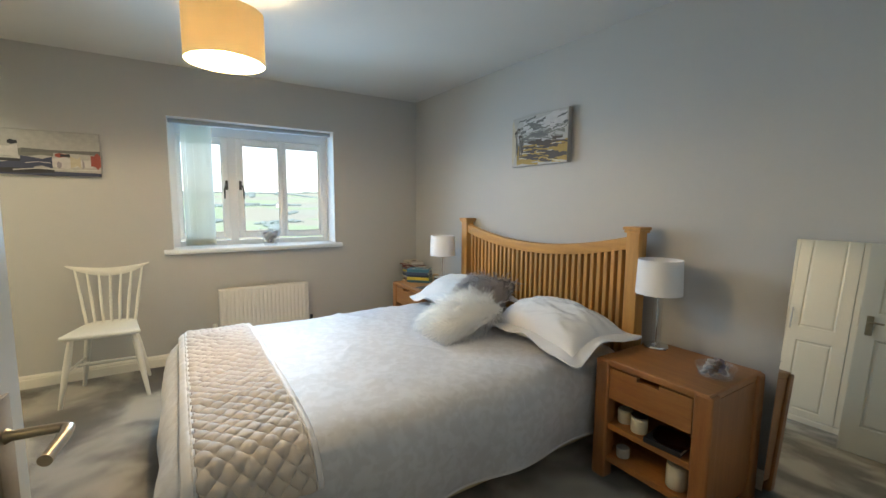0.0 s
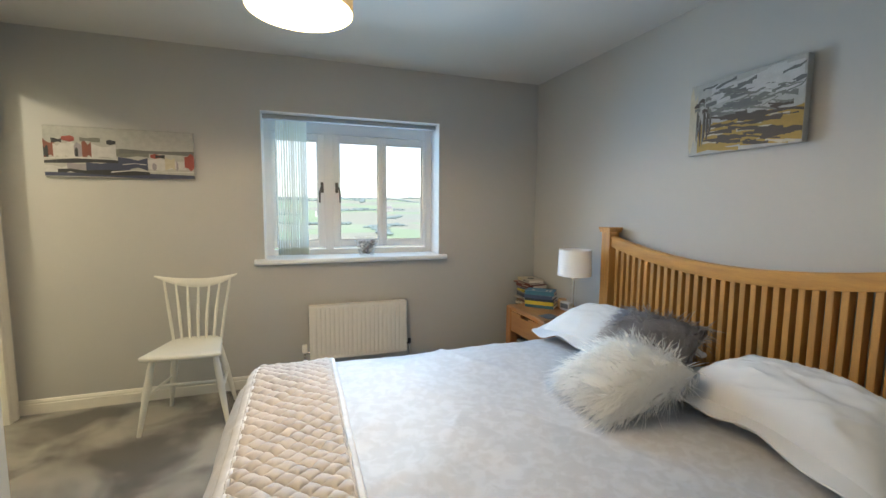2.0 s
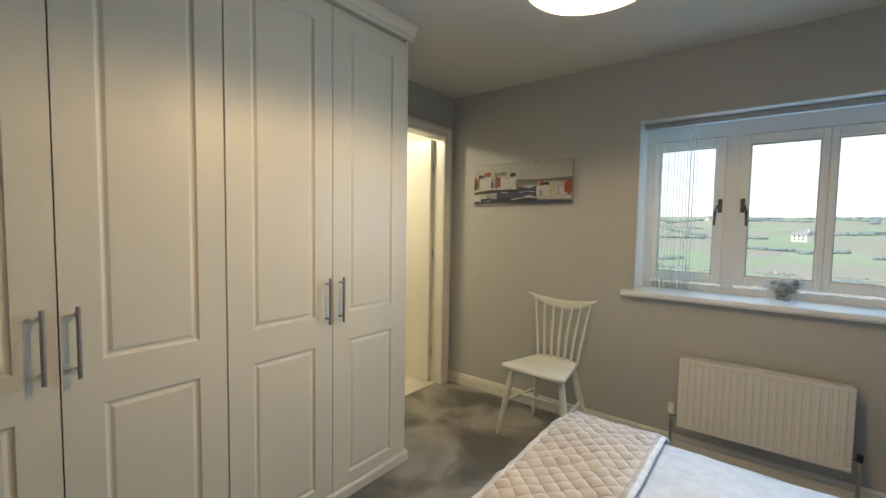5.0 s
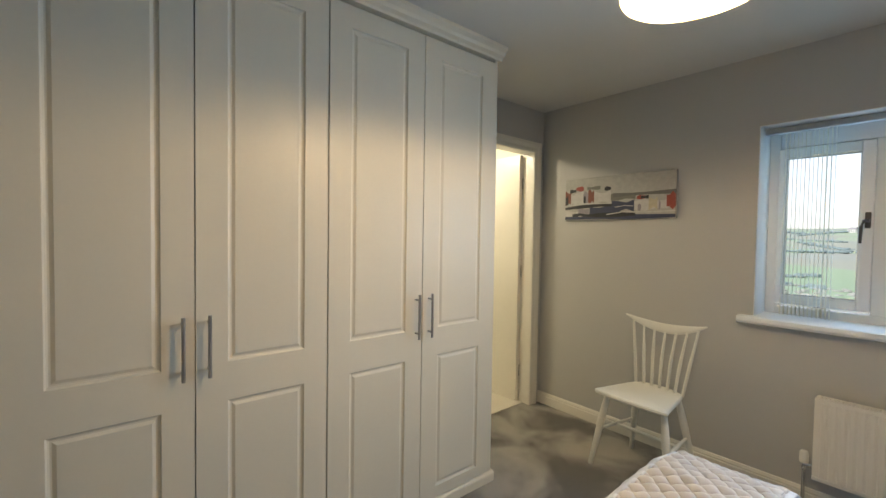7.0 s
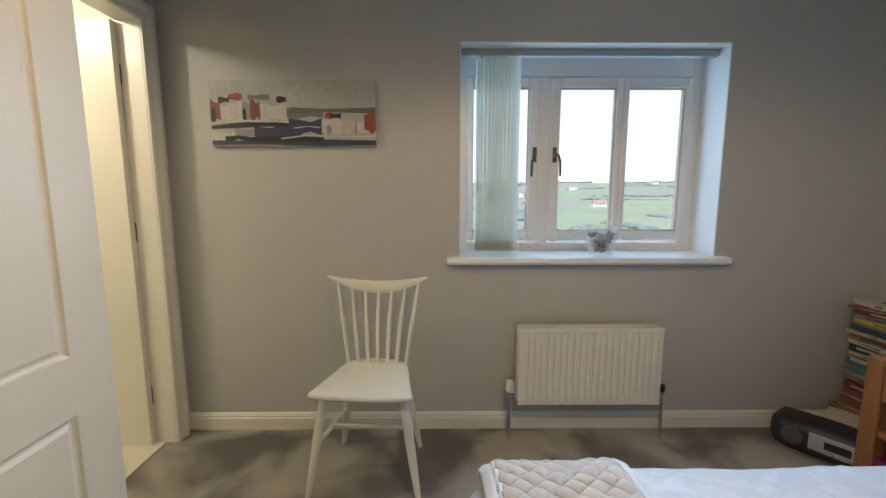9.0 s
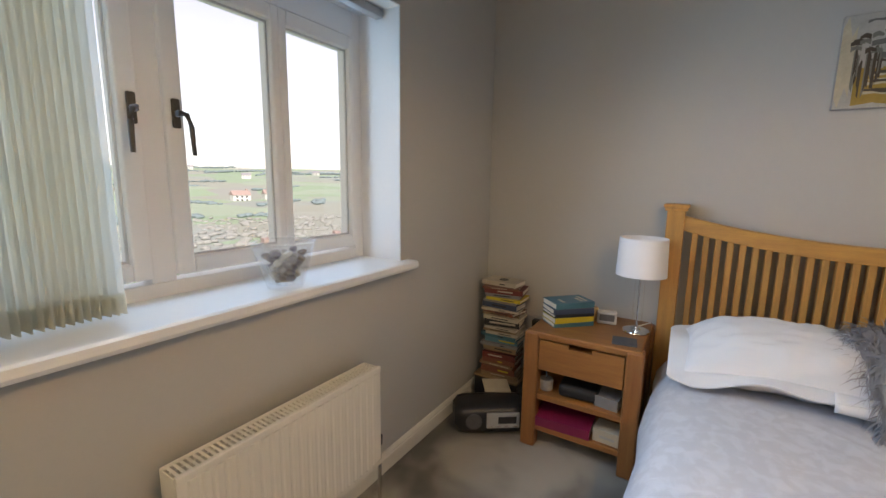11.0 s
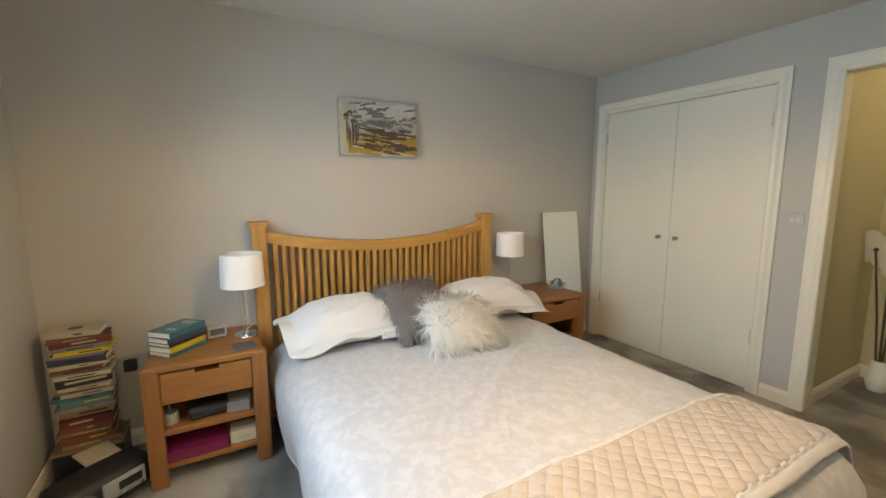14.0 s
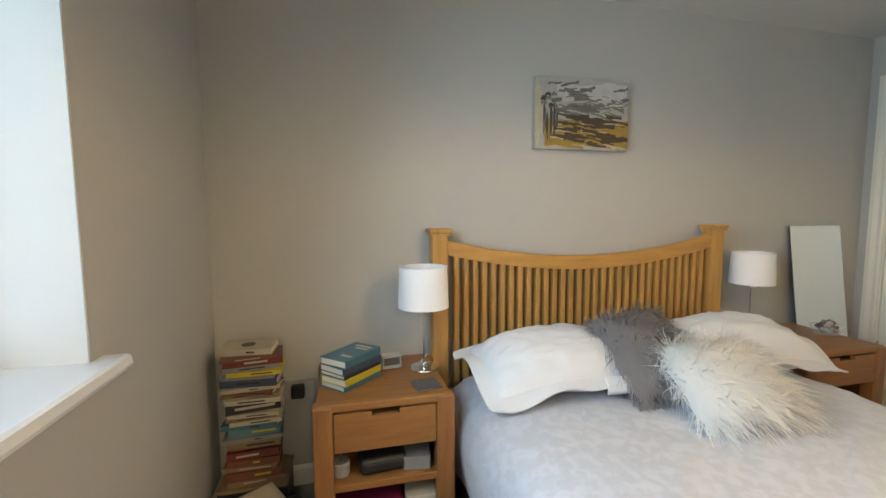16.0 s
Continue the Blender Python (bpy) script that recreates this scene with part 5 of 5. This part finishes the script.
# Distance haze is mixed into the woods' colour: paler and bluer than bare trees.
WOOD = material("haze_tinted_woodland", (0.20, 0.27, 0.275), 0.95, 0.1, 0.3, 0.3, 1.5, colour2=(0.25, 0.31, 0.30), depth=0.3)
rnd = random.Random(21)


ball = bmesh.new()
bmesh.ops.create_icosphere(ball, subdivisions=2, radius=1.0)
BALL = [v.co.copy() for v in ball.verts]
BALL_FACES = [[v.index for v in f.verts] for f in ball.faces]
ball.free()


def clump(verts, faces, x, y, s):
    """One uneven bush or tree crown, added to the lists."""
    z, n0, sx, sy, sz = land(x, y), len(verts), s * rnd.uniform(0.8, 1.3), s * rnd.uniform(0.7, 1.1), s * rnd.uniform(0.35, 0.55)
    for v in BALL:
        p = Vector((x + v.x * sx, y + v.y * sy, z + 0.35 * s + v.z * sz))
        k = 1 + 0.35 * noise.noise(p * (1.6 / s)) + 0.25 * noise.noise(p * (4 / s))
        verts.append((x + v.x * sx * k, y + v.y * sy * k, z + 0.35 * s + v.z * sz * k))
    faces.extend([[n0 + i for i in f] for f in BALL_FACES])


def bushes(name, verts, faces, mat, label, category):
    me = bpy.data.meshes.new(name)
    me.from_pydata(verts, [], faces)
    me.polygons.foreach_set("use_smooth", [True] * len(me.polygons))
    me.materials.append(mat)
    tagged(new(name, me), label, category, kind="stuff")


vs, fs = [], []
for k in range(70):
    a, r = radians(rnd.uniform(-35, 60)), rnd.uniform(120, 1150)
    b = rnd.uniform(0, math.pi)
    for j in range(rnd.randint(24, 52)):
        d = (j - 18) * r * 0.004
        clump(vs, fs, r * math.sin(a) + d * math.cos(b) + rnd.gauss(0, 2), 4 + r * math.cos(a) + d * math.sin(b) + rnd.gauss(0, 2), rnd.uniform(0.6, 1.5) * (1 + r / 450))
bushes("woods", vs, fs, WOOD, "bare winter hedgerows and woods across the valley, coloured as through haze", "woodland")
vs, fs = [], []
for k in range(2000):
    a, r = radians(rnd.uniform(-32, 64)), rnd.uniform(60, 190)
    clump(vs, fs, r * math.sin(a), 4 + r * math.cos(a), rnd.uniform(0.5, 1.3))
bushes("scrub", vs, fs, material("brown_scrub", (0.37, 0.37, 0.33), 0.95, 0.1, 0.5, 0.3, 4.0, colour2=(0.32, 0.33, 0.29), depth=0.2), "brown leafless scrub below the house", "scrub")

HWALL, HROOF = material("white_render", (0.74, 0.72, 0.68), 0.8, 0.05, 1, 0.1, 10), material("slate_roof", (0.36, 0.35, 0.36), 0.7, 0.1, 1, 0.2, 8)
HWIN = material("dark_window", (0.03, 0.035, 0.04), 0.1, 0.05, 1, 0.0, 10)


def house(m):
    t = thing("house", m, "small white rendered house with a slate roof", "house", "houses in the valley")
    part("wall", box(-6, 6, -3.5, 3.5, -2, 5), HWALL, t)
    bm = bmesh.new()
    add_loft(bm, [[(x, -4, 4.9), (x, 4, 4.9), (x, 0, 8.2)] for x in (-6.4, 6.4)])
    bmesh.ops.recalc_face_normals(bm, faces=bm.faces)
    roof = part("roof", bm, HROOF, t)
    part("chimney", box(3.8, 5.0, -0.6, 0.6, 7.0, 9.4), HWALL, roof)
    for x in (-4, -0.7, 2.6):
        for z in (0.8, 3.2):
            part("window", box(x, x + 1.3, -3.56, -3.50, z, z + 1.2), HWIN, t)
    return t


TILED = material("faded_tiled_roof", (0.46, 0.34, 0.29), 0.7, 0.1, 1, 0.2, 8)
first = None
for k in range(10):
    a, r = radians(-24 + 8.4 * k + rnd.uniform(-2, 2)), rnd.choice((480, 560, 640, 760, 880)) * rnd.uniform(0.85, 1.15)
    x, y = r * math.sin(a), 4 + r * math.cos(a)
    m = pose(x, y, land(x, y), 0, 0, rnd.uniform(-50, 50) - math.degrees(a))
    if first is None:
        first = house(m)
    else:
        copy_thing(first, m)
for a, r in ((32, 66), (41.5, 85), (32.4, 330), (36, 340), (21, 420)):
    x, y = r * math.sin(radians(a)), 4 + r * math.cos(radians(a))
    near = house(pose(x, y, land(x, y) - (6.8 if r < 100 else 1), 0, 0, 20 - a))
    tagged(near, "white rendered house with a faded tiled roof")
    for c in near.children:
        if c.name.startswith("roof"):
            c.data.materials[0] = TILED
            c.children[0].data.materials[0] = TILED
